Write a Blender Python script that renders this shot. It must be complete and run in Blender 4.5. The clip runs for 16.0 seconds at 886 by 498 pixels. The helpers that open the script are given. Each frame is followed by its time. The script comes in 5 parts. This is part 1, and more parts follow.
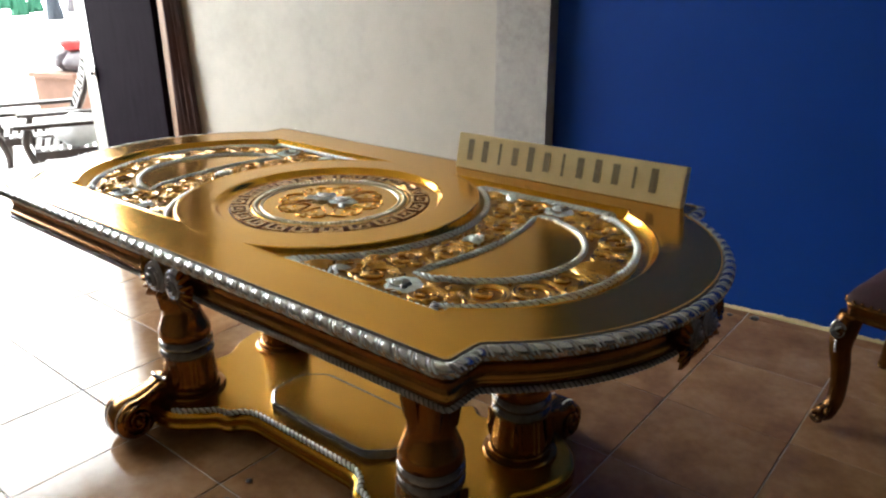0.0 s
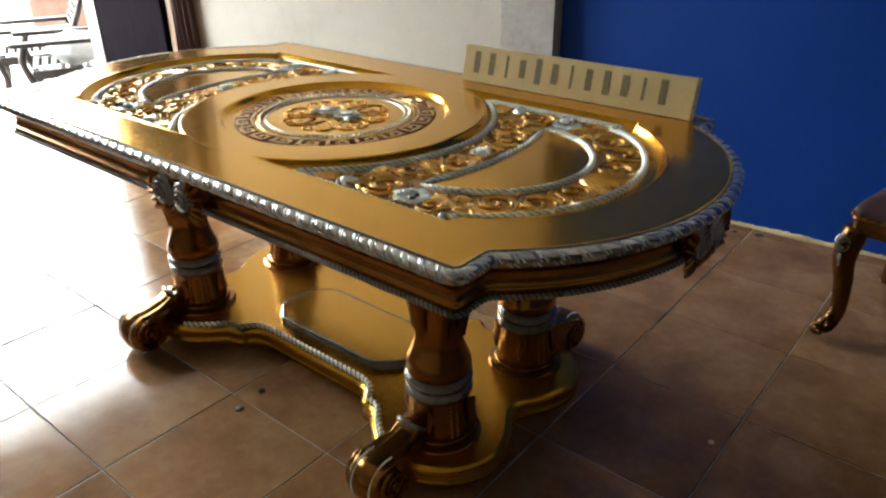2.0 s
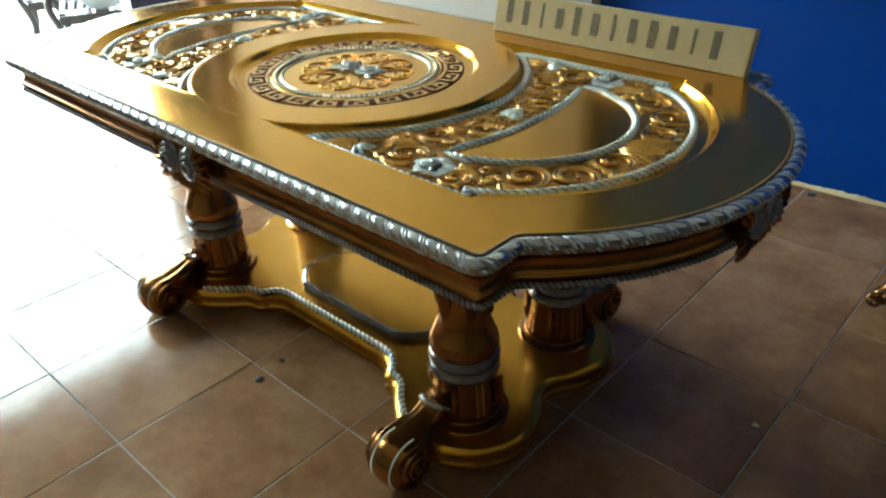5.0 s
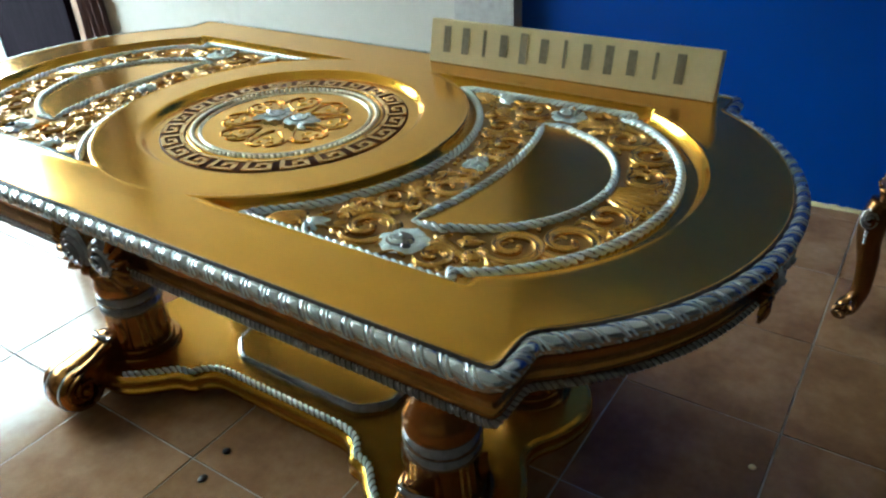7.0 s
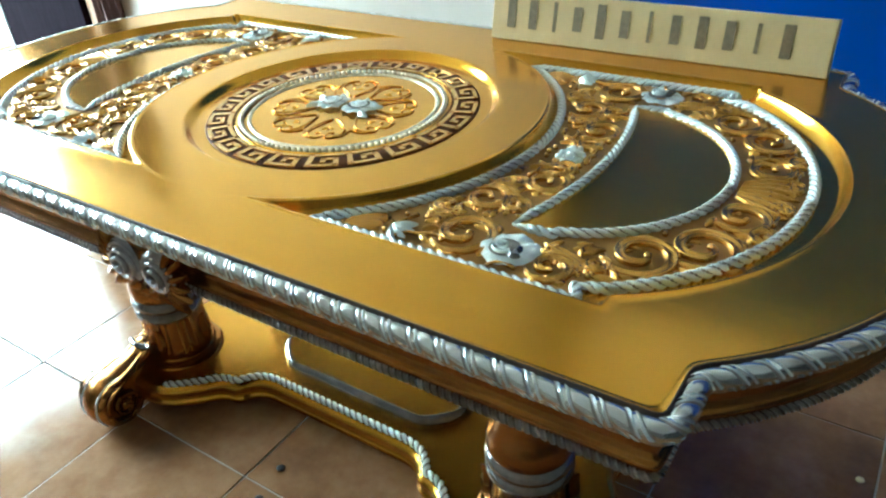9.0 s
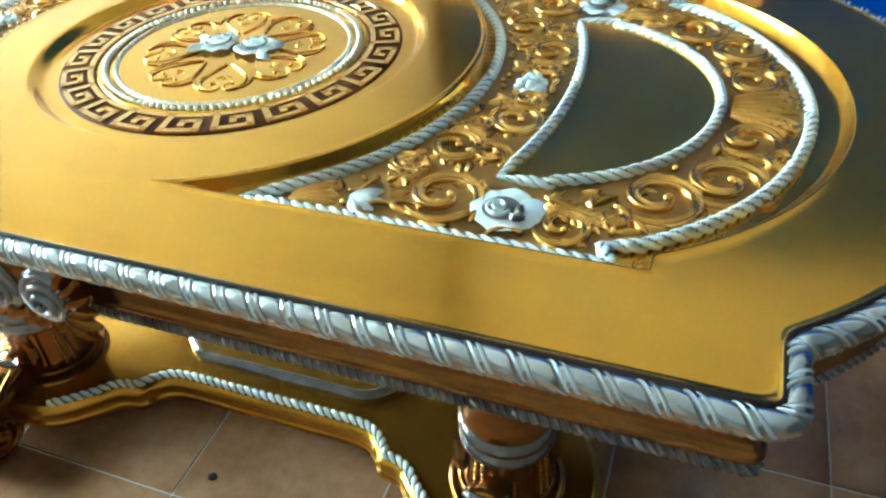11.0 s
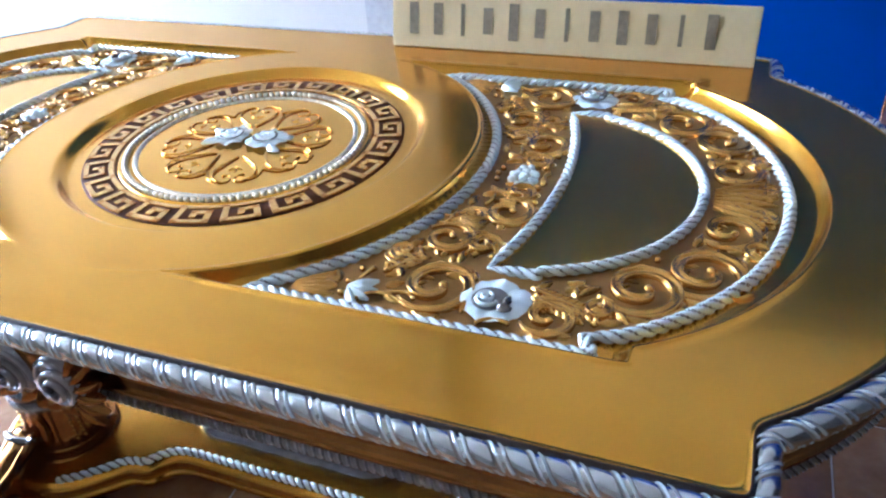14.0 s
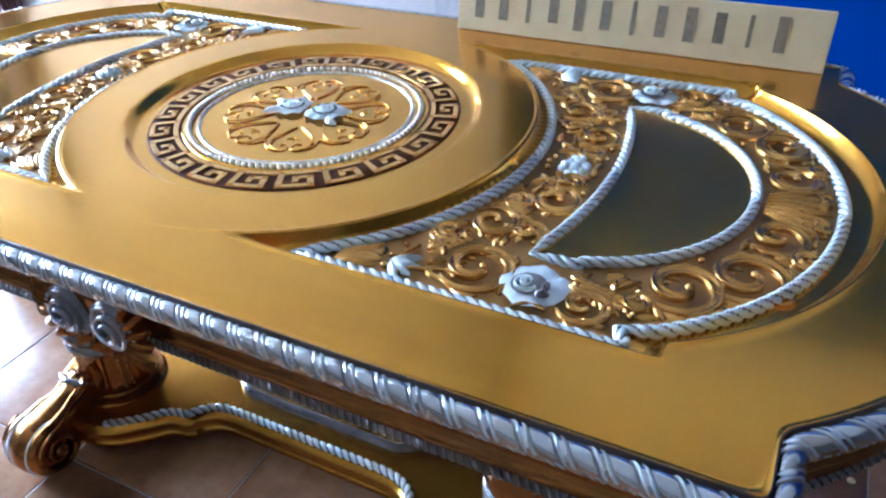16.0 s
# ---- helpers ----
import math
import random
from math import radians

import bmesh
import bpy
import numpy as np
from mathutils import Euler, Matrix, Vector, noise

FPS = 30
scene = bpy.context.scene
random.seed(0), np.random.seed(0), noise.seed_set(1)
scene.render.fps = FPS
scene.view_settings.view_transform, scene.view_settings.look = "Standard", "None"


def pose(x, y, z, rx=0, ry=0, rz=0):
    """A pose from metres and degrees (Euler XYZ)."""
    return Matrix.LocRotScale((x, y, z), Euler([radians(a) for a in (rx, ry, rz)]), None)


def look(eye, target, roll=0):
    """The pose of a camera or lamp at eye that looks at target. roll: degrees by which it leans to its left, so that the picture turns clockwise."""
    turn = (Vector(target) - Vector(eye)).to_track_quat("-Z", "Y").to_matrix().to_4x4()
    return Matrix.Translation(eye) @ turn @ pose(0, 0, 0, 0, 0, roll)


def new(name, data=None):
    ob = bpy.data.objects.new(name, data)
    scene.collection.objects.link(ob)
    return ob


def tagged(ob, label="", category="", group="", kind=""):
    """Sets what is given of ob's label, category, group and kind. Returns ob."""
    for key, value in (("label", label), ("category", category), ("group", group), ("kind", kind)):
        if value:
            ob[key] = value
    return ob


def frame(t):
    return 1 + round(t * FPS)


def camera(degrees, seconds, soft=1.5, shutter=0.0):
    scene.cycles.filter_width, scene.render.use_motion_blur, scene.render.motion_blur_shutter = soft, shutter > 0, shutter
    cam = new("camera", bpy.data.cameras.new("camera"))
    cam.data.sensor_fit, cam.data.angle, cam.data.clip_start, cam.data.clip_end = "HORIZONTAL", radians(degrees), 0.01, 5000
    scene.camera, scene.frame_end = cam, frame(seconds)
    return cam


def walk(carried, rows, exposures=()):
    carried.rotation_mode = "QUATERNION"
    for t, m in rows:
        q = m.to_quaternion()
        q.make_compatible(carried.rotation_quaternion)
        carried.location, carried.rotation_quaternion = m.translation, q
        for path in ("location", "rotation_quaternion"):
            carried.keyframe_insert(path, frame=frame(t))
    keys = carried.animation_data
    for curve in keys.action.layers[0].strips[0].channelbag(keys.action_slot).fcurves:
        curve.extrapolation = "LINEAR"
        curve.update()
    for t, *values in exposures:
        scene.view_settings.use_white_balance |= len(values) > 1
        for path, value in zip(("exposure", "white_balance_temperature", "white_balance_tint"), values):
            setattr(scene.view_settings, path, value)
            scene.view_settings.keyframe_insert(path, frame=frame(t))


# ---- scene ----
# ---- camera ----
cam = camera(61.9, 16.0, soft=2.3)
PATH = [
    (0, (1.487, -1.323, 1.362), (0.3, 0.123, 0.655), -0.4),
    (0.5, (1.479, -1.323, 1.343), (0.295, 0.081, 0.552), -0.8),
    (1, (1.485, -1.331, 1.342), (0.312, 0.037, 0.474), -0.6),
    (1.5, (1.489, -1.335, 1.338), (0.327, 0.035, 0.457), -0.7),
    (2, (1.489, -1.34, 1.341), (0.346, 0.035, 0.444), -0.7),
    (2.5, (1.474, -1.336, 1.338), (0.364, 0.04, 0.402), -0.3),
    (3, (1.463, -1.337, 1.337), (0.382, 0.051, 0.386), -0.4),
    (3.5, (1.447, -1.346, 1.337), (0.364, 0.039, 0.383), -0.4),
    (5.8, (1.381, -1.138, 1.342), (0.188, 0.071, 0.286), -2.5),
    (6, (1.366, -1.127, 1.346), (0.195, 0.101, 0.287), -2.3),
    (6.5, (1.275, -1.116, 1.362), (0.144, 0.213, 0.385), -4.0),
    (7, (1.177, -1.103, 1.353), (0.197, 0.304, 0.324), -3.0),
    (7.5, (1.115, -1.125, 1.35), (0.173, 0.325, 0.344), -2.8),
    (8, (1.087, -1.134, 1.352), (0.1, 0.273, 0.329), -3.2),
    (8.2, (1.065, -1.124, 1.346), (0.054, 0.255, 0.308), -2.8),
    (10.3, (0.787, -0.951, 1.287), (0.04, 0.47, 0.094), -6.3),
    (10.5, (0.761, -0.948, 1.282), (0.086, 0.483, 0.058), -5.4),
    (11, (0.726, -0.956, 1.264), (0.152, 0.477, -0.008), -3.6),
    (11.5, (0.706, -0.964, 1.273), (0.146, 0.507, 0.039), -1.7),
    (12, (0.716, -0.954, 1.284), (0.148, 0.549, 0.093), -2.3),
    (12.5, (0.751, -0.948, 1.292), (0.146, 0.587, 0.162), -4.1),
    (13, (0.763, -0.954, 1.308), (0.133, 0.584, 0.196), -3.7),
    (13.5, (0.772, -0.96, 1.309), (0.151, 0.58, 0.194), -3.7),
    (14, (0.764, -0.963, 1.31), (0.115, 0.56, 0.188), -4.3),
    (14.5, (0.763, -0.973, 1.317), (-0.073, 0.474, 0.218), -6.3),
    (15, (0.756, -0.978, 1.312), (-0.032, 0.461, 0.168), -2.5),
    (15.5, (0.779, -0.978, 1.31), (-0.008, 0.464, 0.17), -2.4),
    (16, (0.779, -0.975, 1.312), (0.012, 0.474, 0.166), -2.3),
]
EXPOSURES = [(0.0, 1.36, 6150, 6), (2.0, 1.53, 6100, 4), (3.5, 1.95, 5700, -4), (6.0, 1.58, 5200, -12), (7.0, 1.7, 5050, -12), (8.0, 2.02, 5000, -12), (10.5, 2.72, 4750, -16), (12.0, 2.9, 4550, -13), (13.0, 2.44, 4720, 11), (13.5, 2.44, 4650, 11), (14.0, 2.51, 4450, 12), (14.5, 2.16, 4250, 7), (15.0, 2.2, 4250, 13), (16.0, 2.3, 4250, 13)]
walk(cam, [(t, look(eye, target, roll)) for t, eye, target, roll in PATH], EXPOSURES)

# ---- world, sun, exposure ----
world = bpy.data.worlds.new("sky")
scene.world = world
world.use_nodes = True
wn = world.node_tree
sky = wn.nodes.new("ShaderNodeTexSky")
sky.sky_type = "NISHITA"
sky.sun_disc = False
sky.sun_elevation, sky.sun_rotation = radians(60), radians(76)
sky.air_density, sky.dust_density, sky.ozone_density = 1.0, 3.0, 1.0
wn.nodes["Background"].inputs["Strength"].default_value = 0.15
wn.links.new(sky.outputs[0], wn.nodes["Background"].inputs["Color"])
sun = new("sun", bpy.data.lights.new("sun", "SUN"))
sun.data.energy, sun.data.angle, sun.data.color = 5.0, radians(0.5), (1.0, 0.94, 0.85)
sun.matrix_world = look((0, 0, 0), (-0.485, -0.12, -0.866))


# ---- materials ----
def mat_base(name):
    m = bpy.data.materials.new(name)
    m.use_nodes = True
    return m, m.node_tree.nodes, m.node_tree.links, m.node_tree.nodes["Principled BSDF"]


def ramp(nodes, links, fac, stops):
    r = nodes.new("ShaderNodeValToRGB")
    r.color_ramp.elements[0].position, r.color_ramp.elements[0].color = stops[0][0], (*stops[0][1], 1)
    r.color_ramp.elements[1].position, r.color_ramp.elements[1].color = stops[-1][0], (*stops[-1][1], 1)
    for p, c in stops[1:-1]:
        e = r.color_ramp.elements.new(p)
        e.color = (*c, 1)
    links.new(fac, r.inputs[0])
    return r.outputs[0]


def noise_tex(nodes, links, scale, detail=4, rough=0.55, stretch=None):
    co = nodes.new("ShaderNodeTexCoord")
    out = co.outputs["Object"]
    if stretch:
        mp = nodes.new("ShaderNodeMapping")
        mp.inputs["Scale"].default_value = stretch
        links.new(out, mp.inputs[0])
        out = mp.outputs[0]
    n = nodes.new("ShaderNodeTexNoise")
    n.inputs["Scale"].default_value, n.inputs["Detail"].default_value, n.inputs["Roughness"].default_value = scale, detail, rough
    links.new(out, n.inputs["Vector"])
    return n.outputs["Fac"]


def surface(name, stops, scale=8, rough=(0.4, 0.6), metal=0.0, bump=0.1, bump_scale=60, coat=0.0, coat_rough=0.08, stretch=None, spec=0.5, fine=0.25, tint=None):
    """Colour from large noise mixed with fine noise, roughness from noise, fine relief."""
    m, nodes, links, p = mat_base(name)
    big = noise_tex(nodes, links, scale, 5, 0.6, stretch)
    small = noise_tex(nodes, links, scale * 9, 3, 0.6, stretch)
    mix = nodes.new("ShaderNodeMix")
    mix.inputs[0].default_value = fine
    links.new(big, mix.inputs[2])
    links.new(small, mix.inputs[3])
    links.new(ramp(nodes, links, mix.outputs[0], stops), p.inputs["Base Color"])
    rr = nodes.new("ShaderNodeMapRange")
    rr.inputs[1].default_value, rr.inputs[2].default_value = 0.3, 0.7
    rr.inputs[3].default_value, rr.inputs[4].default_value = rough
    links.new(small, rr.inputs[0])
    links.new(rr.outputs[0], p.inputs["Roughness"])
    p.inputs["Metallic"].default_value = metal
    p.inputs["Specular IOR Level"].default_value = spec
    if tint:
        p.inputs["Specular Tint"].default_value = (*tint, 1)
    p.inputs["Coat Weight"].default_value, p.inputs["Coat Roughness"].default_value = coat, coat_rough
    if bump:
        b = nodes.new("ShaderNodeBump")
        b.inputs["Strength"].default_value, b.inputs["Distance"].default_value = bump, 0.0015
        links.new(noise_tex(nodes, links, bump_scale, 4), b.inputs["Height"])
        links.new(b.outputs[0], p.inputs["Normal"])
    return m


GOLD = surface("gold_lacquer", [(0.25, (0.64, 0.318, 0.010)), (0.5, (0.70, 0.360, 0.013)), (0.75, (0.75, 0.400, 0.017))], 4, (0.155, 0.205), 0.94, 0.02, 220, 0.50, 0.11, stretch=(0.5, 2.2, 2.2), spec=0.25, tint=(0.98, 0.86, 0.70))
GOLD.node_tree.nodes["Principled BSDF"].inputs["Coat IOR"].default_value = 1.55   # thick clear lacquer
OLD_GOLD = surface("old_gold", [(0.25, (0.54, 0.268, 0.012)), (0.6, (0.62, 0.315, 0.016)), (0.8, (0.69, 0.366, 0.021))], 10, (0.20, 0.27), 0.90, 0.02, 160, 0.30, 0.10)
GOLD_CARVED = surface("gold_carving", [(0.25, (0.54, 0.280, 0.034)), (0.6, (0.66, 0.355, 0.048)), (0.8, (0.76, 0.44, 0.075))], 14, (0.20, 0.26), 0.74, 0.0, 120, 0.55, 0.10, fine=0.06)
GOLD_BROWN = surface("brown_gold", [(0.25, (0.22, 0.096, 0.015)), (0.6, (0.33, 0.150, 0.024)), (0.8, (0.43, 0.208, 0.036))], 12, (0.18, 0.245), 0.88, 0.0, 120, 0.16, 0.08, fine=0.1)
GOLD_DARK = surface("bronze_ground", [(0.3, (0.27, 0.140, 0.030)), (0.7, (0.42, 0.235, 0.052))], 30, (0.36, 0.48), 0.7, 0.05, 160, 0.10, 0.15)
SILVER = surface("silver_paint", [(0.3, (0.72, 0.82, 0.80)), (0.7, (0.80, 0.89, 0.87))], 20, (0.18, 0.25), 0.20, 0.0, 300, 0.50, 0.08)
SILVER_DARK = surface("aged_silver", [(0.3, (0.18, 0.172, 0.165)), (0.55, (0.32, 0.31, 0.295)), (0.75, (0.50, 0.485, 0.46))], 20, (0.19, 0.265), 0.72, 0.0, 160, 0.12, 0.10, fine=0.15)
SILVER_EDGE = surface("edge_silver", [(0.3, (0.53, 0.58, 0.58)), (0.7, (0.65, 0.69, 0.69))], 20, (0.17, 0.23), 0.90, 0.0, 300, 0.30, 0.08)
SILVER_RIB = surface("rib_silver", [(0.3, (0.62, 0.70, 0.70)), (0.7, (0.72, 0.79, 0.79))], 20, (0.18, 0.24), 0.50, 0.0, 300, 0.40, 0.08)
SILVER_ROSE = surface("tarnished_silver", [(0.3, (0.24, 0.25, 0.26)), (0.7, (0.42, 0.43, 0.45))], 20, (0.18, 0.25), 0.6, 0.0, 160, 0.3, 0.08)
# Dark colour that carries patina and the shade painted into grooves and hollows.
PATINA_SHADE = surface("patina_shade", [(0.3, (0.11, 0.100, 0.090)), (0.7, (0.22, 0.205, 0.185))], 40, (0.4, 0.55), 0.3, 0.0)
BLACK_LINE = surface("dark_line", [(0.3, (0.012, 0.007, 0.004)), (0.7, (0.03, 0.016, 0.008))], 30, (0.3, 0.5), 0.0, 0, 60)
KEY_GROUND = surface("key_ground", [(0.3, (0.060, 0.020, 0.006)), (0.7, (0.10, 0.036, 0.010))], 60, (0.5, 0.65), 0.0, 0.05, 300, spec=0.08)
PALE_GILT = surface("pale_gilt", [(0.3, (0.62, 0.56, 0.40)), (0.7, (0.74, 0.69, 0.53))], 30, (0.22, 0.30), 0.45, 0.0, 300, 0.2, 0.08)
FOAM = surface("cream_board", [(0.3, (0.60, 0.49, 0.235)), (0.7, (0.72, 0.60, 0.31))], 12, (0.6, 0.8), 0.0, 0.15, 250)
PENCIL = surface("marker", [(0.3, (0.16, 0.135, 0.08)), (0.7, (0.28, 0.235, 0.14))], 80, (0.6, 0.8), 0.0, 0)
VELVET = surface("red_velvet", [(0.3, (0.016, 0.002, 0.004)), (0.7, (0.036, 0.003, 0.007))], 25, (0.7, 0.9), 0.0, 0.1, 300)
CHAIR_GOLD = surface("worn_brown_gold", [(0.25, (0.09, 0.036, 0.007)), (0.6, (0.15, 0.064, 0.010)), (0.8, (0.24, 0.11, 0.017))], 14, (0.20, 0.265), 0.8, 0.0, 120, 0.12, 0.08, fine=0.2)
WALL_WHITE = surface("white_plaster", [(0.25, (0.70, 0.68, 0.63)), (0.5, (0.78, 0.76, 0.71)), (0.8, (0.82, 0.80, 0.76))], 1.6, (0.6, 0.85), 0.0, 0.12, 25)
WALL_CREAM = surface("cream_plaster", [(0.25, (0.31, 0.293, 0.250)), (0.5, (0.415, 0.394, 0.342)), (0.8, (0.475, 0.452, 0.398))], 1.6, (0.6, 0.85), 0.0, 0.12, 25)
WALL_BLUE = surface("blue_paint", [(0.25, (0.002, 0.040, 0.255)), (0.6, (0.003, 0.052, 0.315)), (0.8, (0.006, 0.068, 0.37))], 1.4, (0.5, 0.65), 0.0, 0.1, 22, spec=0.25)
CEMENT = surface("grey_cement", [(0.25, (0.22, 0.21, 0.20)), (0.5, (0.36, 0.35, 0.33)), (0.8, (0.48, 0.47, 0.44))], 3.5, (0.7, 0.9), 0.0, 0.3, 60, fine=0.4)
CEILING = surface("ceiling_paint", [(0.3, (0.66, 0.64, 0.60)), (0.7, (0.75, 0.73, 0.68))], 1.2, (0.7, 0.9), 0.0, 0.1, 20)
DARK_CLOTH = surface("dark_door", [(0.3, (0.005, 0.003, 0.006)), (0.7, (0.011, 0.007, 0.012))], 6, (0.75, 0.9), 0.0, 0.1, 80, stretch=(4, 4, 0.6), spec=0.03)
BROWN_WOOD = surface("brown_wood", [(0.3, (0.014, 0.007, 0.005)), (0.6, (0.032, 0.017, 0.011)), (0.8, (0.06, 0.034, 0.022))], 5, (0.4, 0.6), 0.0, 0.2, 80, stretch=(6, 6, 0.8))
# Colours for two unseen walls, chosen by how much light they should bounce.
WALL_LOW_BOUNCE = surface("low_bounce_wall", [(0.3, (0.022, 0.018, 0.014)), (0.7, (0.045, 0.038, 0.03))], 1.6, (0.6, 0.85), 0.0, 0.12, 25)
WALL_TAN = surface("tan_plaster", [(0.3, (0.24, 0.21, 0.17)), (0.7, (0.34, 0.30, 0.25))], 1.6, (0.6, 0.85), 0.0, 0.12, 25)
TAN_WOOD = surface("tan_wood", [(0.3, (0.20, 0.11, 0.055)), (0.7, (0.34, 0.20, 0.11))], 5, (0.4, 0.6), 0.0, 0.2, 80, stretch=(6, 6, 0.8))
METAL = surface("bare_metal", [(0.3, (0.5, 0.5, 0.48)), (0.7, (0.68, 0.68, 0.66))], 30, (0.3, 0.45), 0.9, 0.05, 200)
CARD = surface("cardboard", [(0.3, (0.11, 0.055, 0.035)), (0.7, (0.17, 0.09, 0.06))], 5, (0.7, 0.9), 0.0, 0.1, 60)
PLASTIC_RED = surface("red_plastic", [(0.3, (0.30, 0.03, 0.03)), (0.7, (0.38, 0.05, 0.05))], 5, (0.3, 0.4), 0, 0)
CLOTH_GREY = surface("grey_bag", [(0.3, (0.06, 0.055, 0.07)), (0.7, (0.15, 0.135, 0.14))], 8, (0.6, 0.8), 0, 0.3, 40)
CLOTH_WHITE = surface("white_bag", [(0.3, (0.6, 0.6, 0.6)), (0.7, (0.78, 0.78, 0.76))], 8, (0.5, 0.7), 0, 0.3, 40)
CLOTH_GREEN = surface("green_cloth", [(0.3, (0.012, 0.09, 0.05)), (0.7, (0.03, 0.15, 0.09))], 8, (0.6, 0.8), 0, 0.2, 40)
CLOTH_BLUE = surface("slate_cloth", [(0.3, (0.025, 0.035, 0.05)), (0.7, (0.05, 0.06, 0.08))], 8, (0.6, 0.8), 0, 0.2, 40)
GROUND = surface("pale_yard", [(0.25, (0.54, 0.52, 0.48)), (0.5, (0.64, 0.62, 0.58)), (0.8, (0.72, 0.70, 0.66))], 0.8, (0.8, 0.95), 0, 0.3, 12)
LEAF = surface("leaves", [(0.3, (0.04, 0.09, 0.02)), (0.7, (0.10, 0.17, 0.05))], 6, (0.5, 0.7), 0, 0)
BARK = surface("bark", [(0.3, (0.10, 0.07, 0.05)), (0.7, (0.2, 0.15, 0.11))], 8, (0.8, 0.95), 0, 0.4, 30)
# The shade under the table is put into this near-black underside colour.
SHADE_WOOD = surface("shade_wood", [(0.3, (0.012, 0.006, 0.003)), (0.7, (0.028, 0.014, 0.008))], 5, (0.7, 0.9), 0.0, 0.2, 80, stretch=(0.8, 6, 6), spec=0.2)
GROUT = surface("grout", [(0.3, (0.30, 0.25, 0.20)), (0.7, (0.58, 0.53, 0.46))], 3, (0.7, 0.9), 0, 0.2, 120)
CABLE = surface("grey_cable", [(0.3, (0.30, 0.30, 0.29)), (0.7, (0.38, 0.38, 0.37))], 20, (0.4, 0.5), 0, 0)


def tile_material():
    """Glazed brown floor tile: cloudy colour that differs from tile to tile, faint scratches and dull patches."""
    m, nodes, links, p = mat_base("glazed_tile")
    geo = nodes.new("ShaderNodeNewGeometry")
    info = nodes.new("ShaderNodeObjectInfo")
    add = nodes.new("ShaderNodeVectorMath")
    sc = nodes.new("ShaderNodeVectorMath")
    sc.operation = "SCALE"
    sc.inputs[3].default_value = 0.6
    links.new(geo.outputs["Position"], sc.inputs[0])
    links.new(sc.outputs[0], add.inputs[0])
    shift = nodes.new("ShaderNodeMath")
    shift.operation = "MULTIPLY"
    shift.inputs[1].default_value = 7.0
    links.new(info.outputs["Random"], shift.inputs[0])
    links.new(shift.outputs[0], add.inputs[1])

    def tex(scale, detail):
        n = nodes.new("ShaderNodeTexNoise")
        n.inputs["Scale"].default_value, n.inputs["Detail"].default_value, n.inputs["Roughness"].default_value = scale, detail, 0.62
        links.new(add.outputs[0], n.inputs["Vector"])
        return n.outputs["Fac"]
    cloud, fine = tex(7, 6), tex(60, 3)
    mix = nodes.new("ShaderNodeMix")
    mix.inputs[0].default_value = 0.18
    links.new(cloud, mix.inputs[2])
    links.new(fine, mix.inputs[3])
    col = ramp(nodes, links, mix.outputs[0], [(0.28, (0.155, 0.077, 0.034)), (0.48, (0.262, 0.144, 0.068)), (0.62, (0.342, 0.205, 0.106)), (0.78, (0.43, 0.280, 0.156))])
    hsv = nodes.new("ShaderNodeHueSaturation")
    v = nodes.new("ShaderNodeMapRange")
    v.inputs[3].default_value, v.inputs[4].default_value = 0.86, 1.12
    links.new(info.outputs["Random"], v.inputs[0])
    links.new(v.outputs[0], hsv.inputs["Value"])
    links.new(col, hsv.inputs["Color"])
    links.new(hsv.outputs[0], p.inputs["Base Color"])
    r = nodes.new("ShaderNodeMapRange")
    r.inputs[1].default_value, r.inputs[2].default_value, r.inputs[3].default_value, r.inputs[4].default_value = 0.3, 0.7, 0.07, 0.18
    links.new(tex(18, 5), r.inputs[0])
    links.new(r.outputs[0], p.inputs["Roughness"])
    p.inputs["Specular IOR Level"].default_value = 0.28
    b = nodes.new("ShaderNodeBump")
    b.inputs["Strength"].default_value, b.inputs["Distance"].default_value = 0.05, 0.003
    links.new(tex(30, 3), b.inputs["Height"])
    links.new(b.outputs[0], p.inputs["Normal"])
    return m


# White backdrop with emission added, so it lights the room and gives glare.
DISTANCE = surface("glowing_backdrop", [(0.3, (0.76, 0.76, 0.75)), (0.7, (0.84, 0.84, 0.83))], 0.6, (0.8, 0.95), 0, 0.0)
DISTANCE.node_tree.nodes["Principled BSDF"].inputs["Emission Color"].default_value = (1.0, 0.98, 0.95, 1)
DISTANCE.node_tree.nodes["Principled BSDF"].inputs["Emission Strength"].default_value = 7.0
TILE = tile_material()


# ---- mesh helpers ----
def mesh_ob(name, verts, faces, material, parent=None, label="", smooth=True):
    me = bpy.data.meshes.new(name)
    me.from_pydata([tuple(map(float, v)) for v in verts], [], [tuple(map(int, f)) for f in faces])
    me.materials.append(material)
    if smooth:
        me.polygons.foreach_set("use_smooth", [True] * len(me.polygons))
    me.update()
    ob = new(name, me)
    ob.parent = parent
    return tagged(ob, label)


def part(name, bm, material, parent=None, label="", smooth=False):
    me = bpy.data.meshes.new(name)
    bmesh.ops.recalc_face_normals(bm, faces=bm.faces)
    bm.to_mesh(me)
    bm.free()
    me.materials.append(material)
    if smooth:
        me.polygons.foreach_set("use_smooth", [True] * len(me.polygons))
    ob = new(name, me)
    ob.parent = parent
    return tagged(ob, label)


def again(ob, m, parent=None):
    """Another object on the same mesh, at pose m."""
    o = ob.copy()
    scene.collection.objects.link(o)
    o.parent = parent or ob.parent
    o.matrix_basis = m
    for c in ob.children:
        again(c, c.matrix_basis.copy(), o)
    return o


def thing(name, label, category, group="", m=None):
    ob = new(name)
    if m is not None:
        ob.matrix_basis = m
    return tagged(ob, label, category, group)


